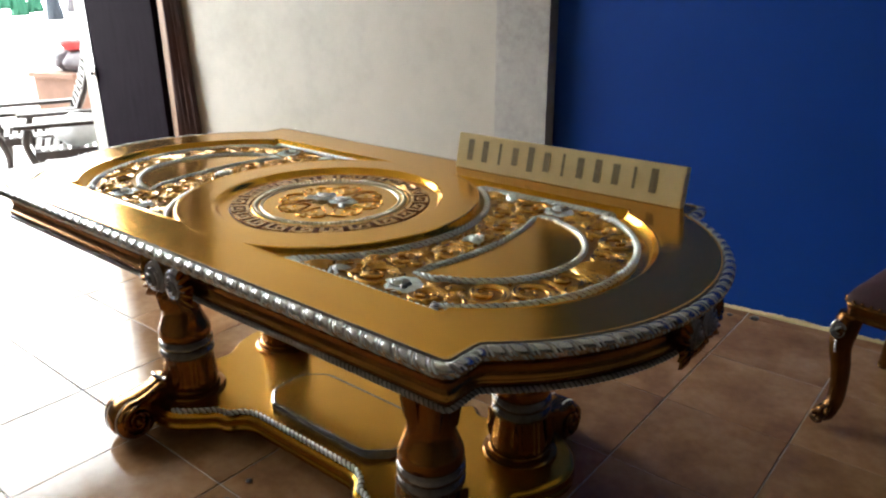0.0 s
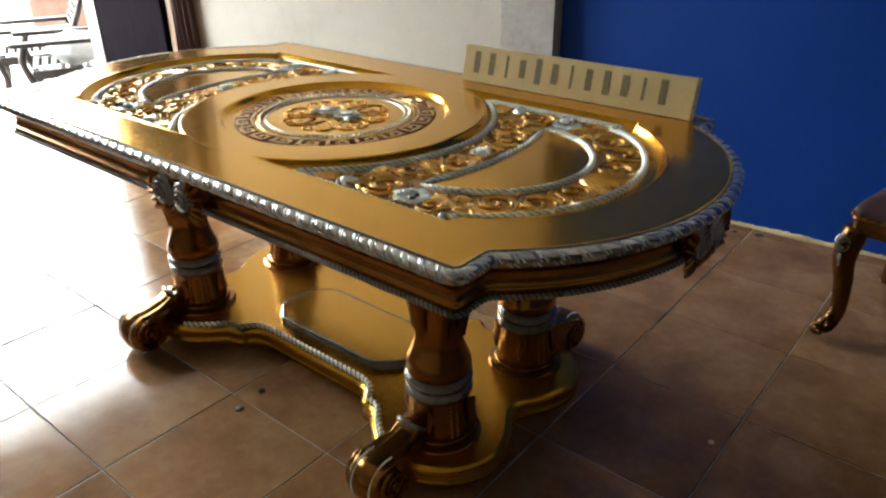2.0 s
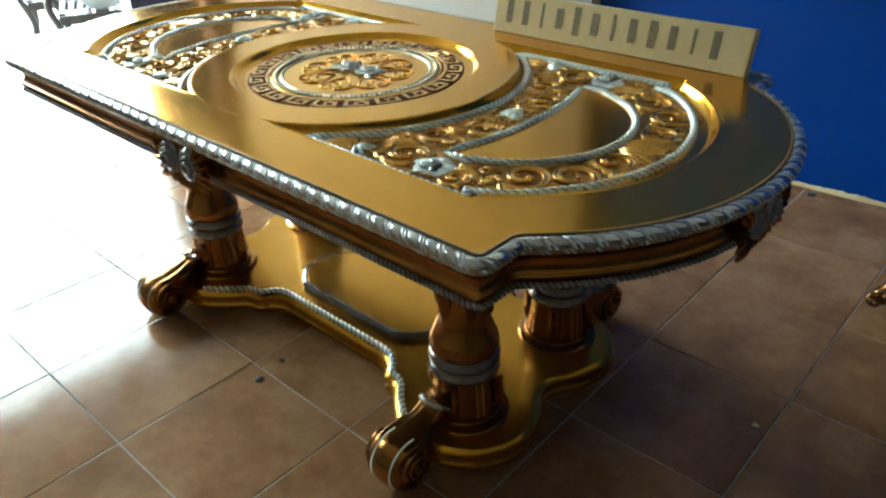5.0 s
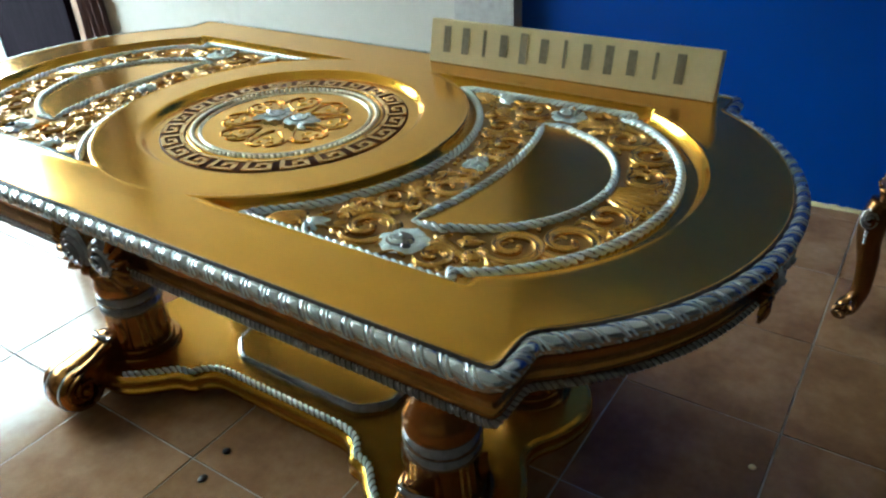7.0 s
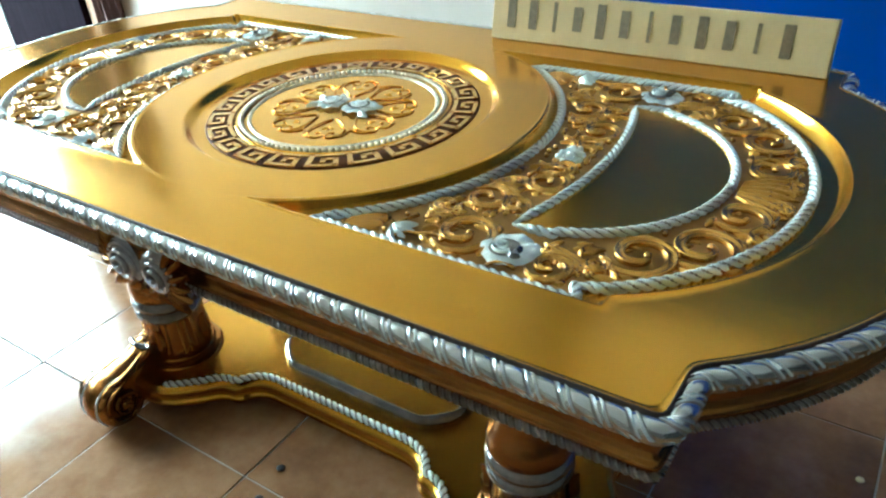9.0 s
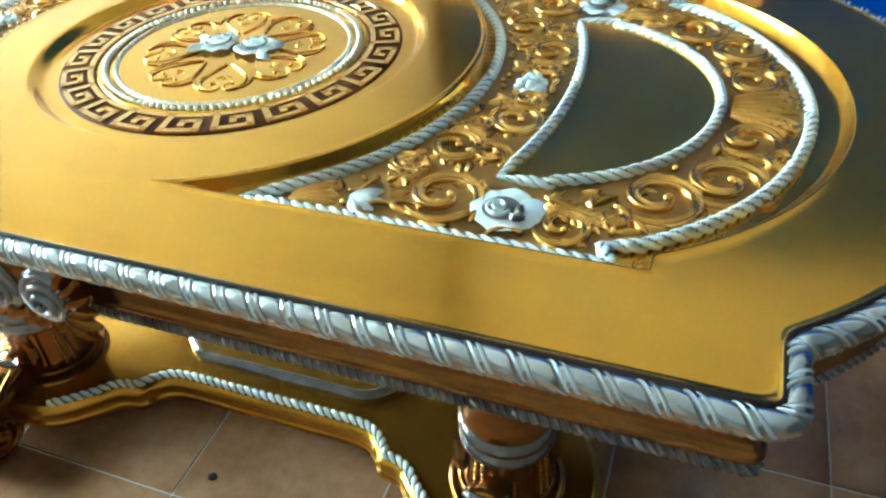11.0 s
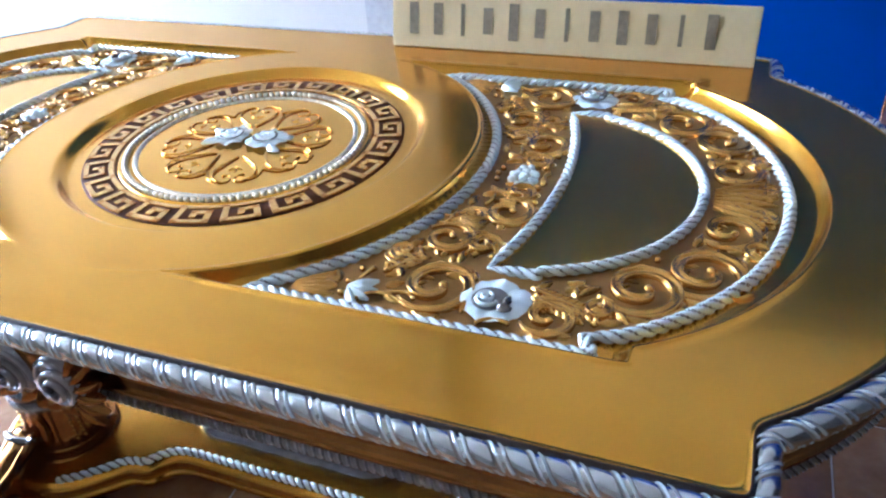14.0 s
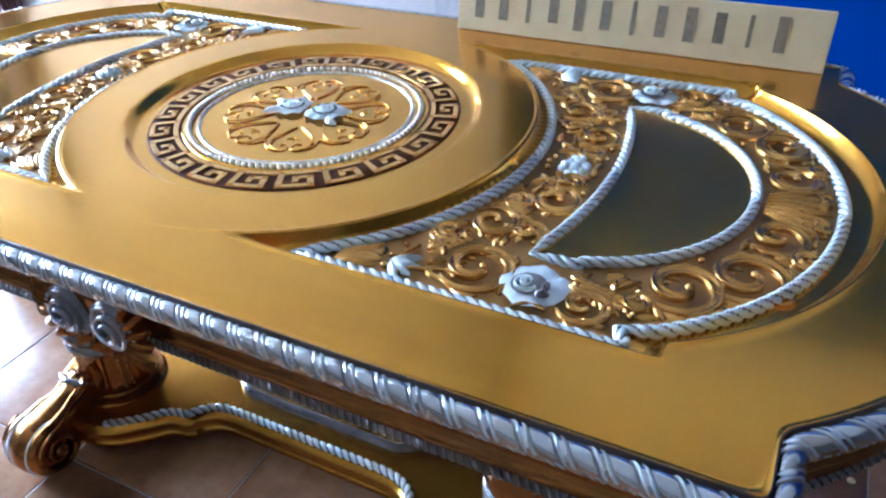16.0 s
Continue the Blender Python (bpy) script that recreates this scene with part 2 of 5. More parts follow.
def box_bm(bm, lo, hi, bevel=0.0, m=None):
    lo, hi = Vector(lo), Vector(hi)
    r = bmesh.ops.create_cube(bm, size=1, matrix=Matrix.Translation((lo + hi) / 2) @ Matrix.Diagonal((*(hi - lo), 1)))
    vs = r["verts"]
    if bevel:
        es = {e for v in vs for e in v.link_edges}
        r = bmesh.ops.bevel(bm, geom=list(es), offset=bevel, segments=2, affect="EDGES", profile=0.6)
        vs = list({v for f in r["faces"] for v in f.verts} | {v for v in vs if v.is_valid})
    if m is not None:
        bmesh.ops.transform(bm, matrix=m, verts=vs)
    return vs


def box(name, lo, hi, material, parent=None, label="", bevel=0.004, m=None):
    bm = bmesh.new()
    box_bm(bm, lo, hi, bevel, m)
    return part(name, bm, material, parent, label)


def resample(pts, step, closed=True):
    p = np.array(pts, float)
    if closed:
        p = np.vstack([p, p[:1]])
    d = np.r_[0, np.cumsum(np.linalg.norm(np.diff(p, axis=0), axis=1))]
    n = max(4, int(round(d[-1] / step)))
    s = np.linspace(0, d[-1], n + 1)
    q = np.stack([np.interp(s, d, p[:, k]) for k in range(p.shape[1])], 1)
    return (q[:-1] if closed else q), d[-1]


def rounded(pts, step, times, closed=True):
    """Evenly spaced points with corners softened by averaging."""
    q, _ = resample(pts, step, closed)
    for _ in range(times):
        m = (np.roll(q, 1, 0) + 2 * q + np.roll(q, -1, 0)) / 4
        if not closed:
            m[0], m[-1] = q[0], q[-1]
        q = m
    return q


def normals2(q, closed=True):
    """Outward normals of a counter-clockwise path in the plan."""
    t = np.roll(q, -1, 0) - np.roll(q, 1, 0)
    if not closed:
        t[0], t[-1] = q[1] - q[0], q[-1] - q[-2]
    t = t[:, :2] / np.linalg.norm(t[:, :2], axis=1)[:, None]
    return np.stack([t[:, 1], -t[:, 0]], 1)


def strip_faces(n, k, closed_n=True, closed_k=False):
    f = []
    for i in range(n if closed_n else n - 1):
        a, b = i * k, ((i + 1) % n) * k
        for j in range(k if closed_k else k - 1):
            j2 = (j + 1) % k
            f.append((a + j, b + j, b + j2, a + j2))
    return f


def sweep(name, path, profile, material, parent=None, label="", closed=True, closed_profile=False):
    """Profile of (outward, height) run along a plan path; heights are absolute."""
    nrm = normals2(path, closed)
    v = [(x + a * nx, y + a * ny, z) for (x, y), (nx, ny) in zip(path[:, :2], nrm) for a, z in profile]
    return mesh_ob(name, v, strip_faces(len(path), len(profile), closed, closed_profile), material, parent, label)


def rope_geo(pts, r, pitch, twist=1.0, sides=10, gadroon=False, per=10, flat=1.0, deep=0.52):
    """A twisted moulding round a closed, nearly level path; the mesh lines run along its strands."""
    p = np.array(pts, float)
    nr = normals2(p)
    p, nr = np.vstack([p, p[:1]]), np.vstack([nr, nr[:1]])
    d = np.r_[0, np.cumsum(np.linalg.norm(np.diff(p, axis=0), axis=1))]
    turns = max(1, round(d[-1] / pitch))
    n, shift = turns * per, round(twist * per)
    v = []
    for j in range(sides):
        a = 2 * math.pi * j / sides
        s = ((np.arange(n) - shift * j / sides) / n % 1.0) * d[-1]
        c = np.stack([np.interp(s, d, p[:, k]) for k in range(3)], 1)
        m = np.stack([np.interp(s, d, nr[:, k]) for k in range(2)], 1)
        m /= np.linalg.norm(m, axis=1)[:, None]
        u = (np.arange(n) % per) / per
        if gadroon:
            w = np.clip(u / 0.60, 0, 1)
            k = 0.83 + 0.11 * np.abs(np.sin(math.pi * w)) ** 0.6 * (u < 0.6)
            k = k + 0.11 * np.exp(-((u - 0.68) / 0.045) ** 2) + 0.10 * np.exp(-((u - 0.92) / 0.045) ** 2) + 0.06 * np.exp(-((u - 0.80) / 0.10) ** 2)
        else:
            k = 1 - deep + deep * np.abs(np.sin(math.pi * u)) ** 0.6
        q = r * k
        v.append(np.c_[c[:, 0] + q * math.cos(a) * m[:, 0], c[:, 1] + q * math.cos(a) * m[:, 1], c[:, 2] + flat * q * math.sin(a)])
    v = np.stack(v, 1).reshape(-1, 3)
    f = []
    for i in range(n):
        i2 = (i + 1) % n
        for j in range(sides):
            if j + 1 < sides:
                f.append((i * sides + j, i2 * sides + j, i2 * sides + j + 1, i * sides + j + 1))
            else:
                b0, b1 = (i - shift) % n, (i2 - shift) % n
                f.append((i * sides + j, i2 * sides + j, b1 * sides, b0 * sides))
    return v.tolist(), f


def rope(name, pts, r, pitch, material, parent=None, label="", **kw):
    """The moulding with patina and groove shade painted dark between its strands."""
    v, f = rope_geo(pts, r, pitch, **kw)
    ob = mesh_ob(name, v, f, material, parent, label)
    ob.data.materials.append(PATINA_SHADE)
    ob.data.materials.append(SILVER_RIB)
    per, sides = kw["per"], kw["sides"]
    index = []
    for k in range(len(f)):
        u = ((k // sides) % per + 0.5) / per
        if kw.get("gadroon"):
            rib = 0.63 < u < 0.73 or 0.87 < u < 0.97
            index.append(2 if rib else int(0.52 < u < 0.63 or u > 0.97))
        else:
            index.append(int(u < 1.51 / per or u > 1 - 1.51 / per))
    ob.data.polygons.foreach_set("material_index", index)
    return ob


def half_rope(name, pts, z, r, pitch, material, parent, label, per=10, sides=18, twist=2.9):
    """An open stretch of twisted rope along plan points, level at z, thinning at its start."""
    p = rounded(pts, 0.004, 2, False)
    nr = normals2(p, False)
    d = np.r_[0, np.cumsum(np.linalg.norm(np.diff(p, axis=0), axis=1))]
    n = int(d[-1] / (pitch / per)) + 1
    s0 = np.linspace(0, d[-1], n)
    c = np.stack([np.interp(s0, d, p[:, k]) for k in range(2)], 1)
    m = np.stack([np.interp(s0, d, nr[:, k]) for k in range(2)], 1)
    m /= np.linalg.norm(m, axis=1)[:, None]
    grow = 0.25 + 0.75 * np.clip(s0 / 0.035, 0, 1)
    v, u = [], []
    for j in range(sides):
        a = 2 * math.pi * j / sides
        ph = (s0 / pitch + twist * j / sides) % 1.0
        q = r * grow * (0.54 + 0.54 * np.abs(np.sin(math.pi * ph)) ** 0.6)
        v.append(np.c_[c + (q * math.cos(a))[:, None] * m, z + q * math.sin(a)])
        u.append(ph)
    v, u = np.stack(v, 1).reshape(-1, 3), np.stack(u, 1)
    f = strip_faces(n, sides, False, True) + [tuple(range(sides)), tuple((n - 1) * sides + j for j in range(sides))]
    ob = mesh_ob(name, v, f, material, parent, label)
    ob.data.materials.append(PATINA_SHADE)
    # faces beside each groove take the dark colour, shade included
    dark = [int(min((w := (u[i, j] + 0.5 / per) % 1.0), 1 - w) < 0.10) for i in range(n - 1) for j in range(sides)]
    ob.data.polygons.foreach_set("material_index", dark + [0, 0])
    return ob


def level(path, z):
    return np.c_[path[:, :2], np.full(len(path), z)]


class Geo:
    """Gathers simple pieces of one carved part."""

    def __init__(self):
        self.v, self.f = [], []

    def add(self, v, f):
        n = len(self.v)
        self.v += list(v)
        self.f += [tuple(i + n for i in q) for q in f]

    def tube(self, pts, radii, sides=7, flat=1.0, cap=True):
        """A tapered round strand along 3D points."""
        p = np.array(pts, float)
        t = np.gradient(p, axis=0)
        t /= np.linalg.norm(t, axis=1)[:, None] + 1e-12
        up = np.array([0, 0, 1.0]) if abs(t[:, 2]).mean() < 0.75 else np.array([1.0, 0, 0])
        v = []
        for c, d, r in zip(p, t, radii):
            s = np.cross(d, up)
            s /= np.linalg.norm(s) + 1e-12
            w = np.cross(s, d)
            for j in range(sides):
                a = 2 * math.pi * j / sides
                v.append(c + r * (math.cos(a) * s + flat * math.sin(a) * w))
        f = strip_faces(len(p), sides, False, True)
        if cap:
            f += [tuple(range(sides)), tuple((len(p) - 1) * sides + j for j in range(sides))]
        self.add(v, f)

    def ball(self, c, r, rings=4, sides=7, sz=1.0):
        v = [(c[0], c[1], c[2] + r * sz)]
        for i in range(1, rings):
            b = math.pi * i / rings
            v += [(c[0] + r * math.sin(b) * math.cos(2 * math.pi * j / sides), c[1] + r * math.sin(b) * math.sin(2 * math.pi * j / sides), c[2] + r * sz * math.cos(b)) for j in range(sides)]
        v.append((c[0], c[1], c[2] - r * sz))
        f = [(0, 1 + j, 1 + (j + 1) % sides) for j in range(sides)]
        for i in range(rings - 2):
            f += [(1 + i * sides + j, 1 + (i + 1) * sides + j, 1 + (i + 1) * sides + (j + 1) % sides, 1 + i * sides + (j + 1) % sides) for j in range(sides)]
        e = len(v) - 1
        f += [(e, 1 + (rings - 2) * sides + (j + 1) % sides, 1 + (rings - 2) * sides + j) for j in range(sides)]
        self.add(v, f)

    def leaf(self, base, heading, length, width, z, lift=0.006, curl=0.0, rows=6):
        """A pointed leaf with a raised mid rib and dipped sides."""
        v = []
        x, y, h = base[0], base[1], heading
        for i in range(rows + 1):
            s = i / rows
            w = width * (math.sin(math.pi * min(1, s * 0.92 + 0.06)) ** 0.8) * 0.5
            nx, ny = -math.sin(h), math.cos(h)
            zz = z + lift * math.sin(math.pi * (0.15 + 0.75 * s))
            v += [(x - nx * w, y - ny * w, z - 0.001), (x - nx * w * 0.5, y - ny * w * 0.5, zz * 0.6 + z * 0.4), (x, y, zz), (x + nx * w * 0.5, y + ny * w * 0.5, zz * 0.6 + z * 0.4), (x + nx * w, y + ny * w, z - 0.001)]
            x, y, h = x + math.cos(h) * length / rows, y + math.sin(h) * length / rows, h + curl / rows
        self.add(v, strip_faces(rows + 1, 5, False, False))

    def scroll(self, start, heading, length, k0, k1, w0, w1, z, knob=True, n=26, arch=0.0, sides=7, flat=1.0):
        """A strand whose bend grows from k0 to k1 along its length and ends in a knob."""
        x, y, h = start[0], start[1], heading
        pts, rad = [], []
        for i in range(n):
            s = i / (n - 1)
            pts.append((x, y, z + arch * math.sin(math.pi * s)))
            rad.append(w0 * (1 - s) + w1 * s)
            h += (k0 + (k1 - k0) * s * s) * length / n
            x, y = x + math.cos(h) * length / n, y + math.sin(h) * length / n
        self.tube(pts, rad, sides, flat)
        if knob:
            self.ball((x, y, pts[-1][2] + w1 * 0.3), w1 * 1.7)

    def mirror_y(self):
        self.add([(x, -y, z) for x, y, z in self.v], [tuple(reversed(f)) for f in self.f])
        return self

    def placed(self, m):
        self.v = [tuple(m @ Vector(v)) for v in self.v]
        return self

    def done(self, name, material, parent=None, label="", smooth=True):
        return mesh_ob(name, self.v, self.f, material, parent, label, smooth)


def lathe(profile, sides=40, wave=None):
    v = []
    for r, z in profile:
        for j in range(sides):
            a = 2 * math.pi * j / sides
            k = r * (wave(a, z) if wave else 1.0)
            v.append((k * math.cos(a), k * math.sin(a), z))
    f = strip_faces(len(profile), sides, False, True)
    f += [tuple(reversed(range(sides))), tuple((len(profile) - 1) * sides + j for j in range(sides))]
    return v, f


def smooth_curve(pts, n=8):
    """Catmull-Rom through the points."""
    p = [np.array(a, float) for a in pts]
    p = [2 * p[0] - p[1], *p, 2 * p[-1] - p[-2]]
    out = []
    for a, b, c, d in zip(p, p[1:], p[2:], p[3:]):
        for i in range(n):
            t = i / n
            out.append(0.5 * (2 * b + (c - a) * t + (2 * a - 5 * b + 4 * c - d) * t * t + (3 * b - a - 3 * c + d) * t ** 3))
    out.append(p[-2])
    return [tuple(o) for o in out]


# ---- the room ----
def wall_piece(name, lo, hi, material, label, m=None):
    return tagged(box(name, lo, hi, material, None, "", 0.003, m), label, "wall", kind="structure")


ROT = Matrix.Translation((0, 1.655, 0)) @ pose(0, 0, 0, 0, 0, 3.2)
wall_piece("wall_north_blue", (-0.28, 0.0, -0.02), (4.72, 0.15, 2.398), WALL_BLUE, "plastered wall painted strong royal blue, slightly scuffed", ROT)
wall_piece("wall_north_upper", (-0.28, 0.002, 2.40), (4.72, 0.15, 3.3), WALL_WHITE, "white plaster above the blue paint", ROT)
wall_piece("wall_north_cream", (-4.27, -0.02, -0.02), (-0.56, 0.15, 3.3), WALL_CREAM, "cream plastered wall with faint grey stains", ROT)
wall_piece("wall_column", (-0.56, -0.065, -0.02), (-0.283, 0.15, 3.3), CEMENT, "bare grey cement column between cream and blue walls", ROT)
# South and east walls are unseen: one returns fill, the other swallows bounce.
wall_piece("wall_south", (-4.12, -4.65, -0.02), (4.7, -4.5, 3.3), WALL_TAN, "unseen tan wall added to bounce fill light back")
wall_piece("wall_east", (4.5, -4.5, -0.02), (4.65, 2.3, 3.3), WALL_LOW_BOUNCE, "unseen wall kept near black to hold bounced light down")
wall_piece("wall_west_lintel", (-4.27, -4.5, 2.75), (-4.12, 1.36, 3.3), WALL_CREAM, "cream lintel over the wide open shop front")
# Pier and low wall stand out of view, added to limit incoming light.
wall_piece("wall_west_pier", (-4.27, -4.65, -0.02), (-4.12, -1.45, 2.75), WALL_CREAM, "unseen cream pier added to narrow the light from the shop front")
wall_piece("wall_west_low", (-4.27, -1.447, -0.02), (-4.12, -0.35, 1.35), WALL_CREAM, "unseen low wall added to block low light from the shop front")
n = 300
cv = []
for y in (-4.65, 2.35):
    cv += [(-4.4 + 9.2 * i / n, y, 3.30 + 0.012 * math.sin(i * 0.8)) for i in range(n + 1)]
ceil = mesh_ob("ceiling", cv, strip_faces(2, n + 1, False, False), CEILING)
tagged(ceil, "plain white corrugated ceiling sheets", "ceiling", kind="structure")

# mortar smears along the foot of the blue wall
g = Geo()
rnd = random.Random(5)
for i in range(260):
    x = -0.30 + i * 0.0135
    h = 0.5 + 0.5 * noise.noise(Vector((x * 4, 0, 0))) + 0.3 * noise.noise(Vector((x * 17, 3, 0)))
    g.ball((x, -0.002, 0.0), 0.010 + 0.016 * max(0, h), 4, 7, rnd.uniform(0.5, 0.8))
mortar = g.done("trim_mortar", FOAM)
mortar.matrix_basis = ROT
tagged(mortar, "uneven pale mortar bead along the blue wall", "trim", kind="structure")

floor = tagged(box("floor", (-4.27, -4.65, -0.12), (4.7, 2.35, -0.0032), GROUT, None, "", 0.0), "brown glazed square floor tiles with pale worn joints", "floor", kind="structure")

# the open door leaf folded back against the cream wall
door = thing("door_1", "dark brown door leaf folded open against the cream wall", "door", m=ROT)
tagged(door, kind="structure")
box("door_leaf", (-4.00, -0.085, 0.01), (-3.20, -0.04, 2.33), DARK_CLOTH, door, "", 0.006)
box("edge_strip", (-4.015, -0.09, 0.01), (-4.002, -0.035, 2.33), METAL, door, "pale worn metal edge", 0.002)
latch = box("latch", (-4.045, -0.108, 0.62), (-3.98, -0.094, 0.72), METAL, door, "pale metal latch plate", 0.003)
box("knob", (-4.03, -0.135, 0.655), (-3.995, -0.107, 0.685), METAL, latch, "", 0.006)
bm = bmesh.new()
box_bm(bm, (-3.17, -0.06, 0.0), (-3.11, -0.022, 2.5), 0.005)
post = tagged(part("door_post", bm, TAN_WOOD), "tan wooden door post against the cream wall", "post", kind="structure")
post.matrix_basis = ROT

# dark curtain bunched beside the door, flaring towards its hem
n, k = 60, 24
v = []
for i in range(k + 1):
    z = 2.5 - 2.42 * i / k
    flare = 0.01 + 0.14 * (i / k) ** 1.6
    for j in range(n + 1):
        s = j / n
        x = -3.10 + s * (0.09 + flare)
        y = -0.055 - 0.022 * math.sin(s * 20 + 0.6 * math.sin(i * 0.3)) - 0.008 * math.sin(s * 47)
        v.append((x, y, z))
cur = mesh_ob("curtain", v, strip_faces(k + 1, n + 1, False, False), surface("brown_curtain", [(0.3, (0.045, 0.022, 0.022)), (0.7, (0.10, 0.055, 0.05))], 6, (0.7, 0.9), 0, 0.1, 60, stretch=(5, 5, 0.5)))
cur.matrix_basis = ROT
cur.modifiers.new("thick", "SOLIDIFY").thickness = 0.004
tagged(cur, "dark brown curtain bunched beside the open door", "curtain")


# ---- the yard outside ----
tagged(mesh_ob("ground", [(-400, -400, -0.35), (400, -400, -0.35), (400, 400, -0.35), (-400, 400, -0.35)], [(0, 1, 2, 3)], GROUND, smooth=False), "pale sunlit bare yard", "ground", kind="structure")
tagged(box("plinth", (-4.45, -3.4, -0.36), (-4.272, 1.7, -0.01), CEMENT, None, "", 0.01), "grey cement step at the shop front", "step", kind="structure")
tagged(box("backdrop", (-14.2, -12, -0.36), (-14, 18, 14.0), DISTANCE, None, "", 0.01), "plain white backdrop beyond the yard, given its own glow to add light", "backdrop", kind="structure")


def yard_chair(m):
    """A low wooden armchair with a slatted back."""
    c = thing("yard_armchair", "brown wooden armchair with slatted back in the yard", "chair", "yard armchairs", m)
    for x in (-0.28, 0.28):
        g = Geo()
        g.tube(smooth_curve([(x, -0.30, 0.0), (x, -0.27, 0.2), (x, -0.33, 0.42), (x, -0.30, 0.56)]), [0.028] * 25, 8)
        g.done("front_leg", BROWN_WOOD, c)
        g = Geo()
        g.tube(smooth_curve([(x, 0.36, 0.0), (x, 0.26, 0.34), (x, 0.42, 0.75), (x, 0.50, 1.02)]), [0.026] * 25, 8)
        g.done("back_post", BROWN_WOOD, c)
        box("armrest", (x - 0.045, -0.40, 0.555), (x + 0.045, 0.33, 0.59), BROWN_WOOD, c, "", 0.012)
        box("side_rail", (x - 0.02, -0.28, 0.30), (x + 0.02, 0.27, 0.37), BROWN_WOOD, c, "", 0.006)
    for i in range(9):
        y = -0.28 + i * 0.065
        box("seat_slat", (-0.27, y, 0.365 - 0.01 * i), (0.27, y + 0.045, 0.385 - 0.01 * i), BROWN_WOOD, c, "", 0.005)
    for i in range(11):
        s = i / 10
        y, z = 0.27 + 0.21 * s, 0.38 + 0.58 * s
        box("back_slat", (-0.27, y - 0.012, z), (0.27, y + 0.006, z + 0.036), BROWN_WOOD, c, "", 0.004)
    box("top_rail", (-0.31, 0.47, 1.0), (0.31, 0.52, 1.07), BROWN_WOOD, c, "", 0.01)
    return c


yard_chair(pose(-4.85, 1.47, -0.35, 0, 0, -25))
yard_chair(pose(-5.60, 1.52, -0.35, 0, 0, -22))

# the cardboard box with bags and a red bowl beyond the chairs
crate = thing("cardboard_box", "large brown cardboard box standing in the yard", "box", m=pose(-8.4, 3.25, -0.35, 0, 0, 20))
box("body", (-0.32, -0.4, 0.0), (0.36, 0.4, 0.52), CARD, crate, "", 0.01)
box("flap", (-0.34, -0.46, 0.48), (0.38, -0.40, 0.54), CARD, crate, "", 0.006)
for x, y, r, mt, lb in ((-0.1, 0.0, 0.19, CLOTH_GREY, "grey cloth bundle on the cardboard box"), (0.17, -0.1, 0.18, CLOTH_GREY, "grey cloth bundle on the cardboard box")):
    bm = bmesh.new()
    bmesh.ops.create_icosphere(bm, subdivisions=3, radius=r)
    for vv in bm.verts:
        vv.co *= 1 + 0.25 * noise.noise(vv.co * 9 + Vector((x * 10, 0, 0)))
        vv.co.z *= 0.8
    o = part("bag", bm, mt, None, "", True)
    o.matrix_basis = crate.matrix_basis @ Matrix.Translation((x, y, 0.52 + r * 0.72))
    tagged(o, lb, "bundle", "bundles on the box")
v, f = lathe([(0.05, 0), (0.13, 0.01), (0.2, 0.1), (0.21, 0.12), (0.2, 0.12), (0.12, 0.03), (0.01, 0.025)], 28)
o = mesh_ob("bowl", v, f, PLASTIC_RED)
o.matrix_basis = crate.matrix_basis @ Matrix.Translation((0.12, -0.08, 0.79))
tagged(o, "red plastic bowl on top of the bundles", "bowl")
bm = bmesh.new()
bmesh.ops.create_icosphere(bm, subdivisions=3, radius=0.22)
for vv in bm.verts:
    vv.co *= 1 + 0.22 * noise.noise(vv.co * 8)
    vv.co.z *= 0.6
o = part("sack", bm, CLOTH_WHITE, None, "", True)
o.matrix_basis = pose(-4.82, 1.54, -0.35 + 0.37 + 0.11, 0, 0, 20)
tagged(o, "crumpled white plastic sack on the chair seat", "sack")

# washing line with cloths
line = thing("washing_line", "washing line with green and slate cloths in the yard", "washing line", m=pose(-10.0, 3.7, -0.35, 0, 0, 90))
for x in (-1.6, 1.6):
    g = Geo()
    g.tube([(x, 0, 0), (x, 0, 0.9), (x, 0, 1.8)], [0.025] * 3, 8)
    g.done("pole", TAN_WOOD, line)
g = Geo()
g.tube([(x, 0, 1.72 - 0.05 * (1 - (x / 1.6) ** 2)) for x in np.linspace(-1.6, 1.6, 20)], [0.006] * 20, 6)
g.done("cord", CABLE, line)
for x, w, h, mt in ((-0.55, 0.30, 0.42, CLOTH_GREEN), (-0.34, 0.26, 0.52, CLOTH_GREEN), (-0.12, 0.24, 0.48, CLOTH_GREEN), (0.14, 0.26, 0.60, CLOTH_BLUE), (0.55, 0.46, 0.50, CLOTH_GREY), (0.98, 0.35, 0.62, CLOTH_GREY)):
    v = [(x + w * (j / 8 - 0.5) * (0.55 + 0.45 * i / 6), 0.05 * math.sin(j * 1.7 + i * 0.3), 1.66 - h * i / 6) for i in range(7) for j in range(9)]
    o = mesh_ob("cloth", v, strip_faces(7, 9, False, False), mt, line)
    o.modifiers.new("thick", "SOLIDIFY").thickness = 0.004


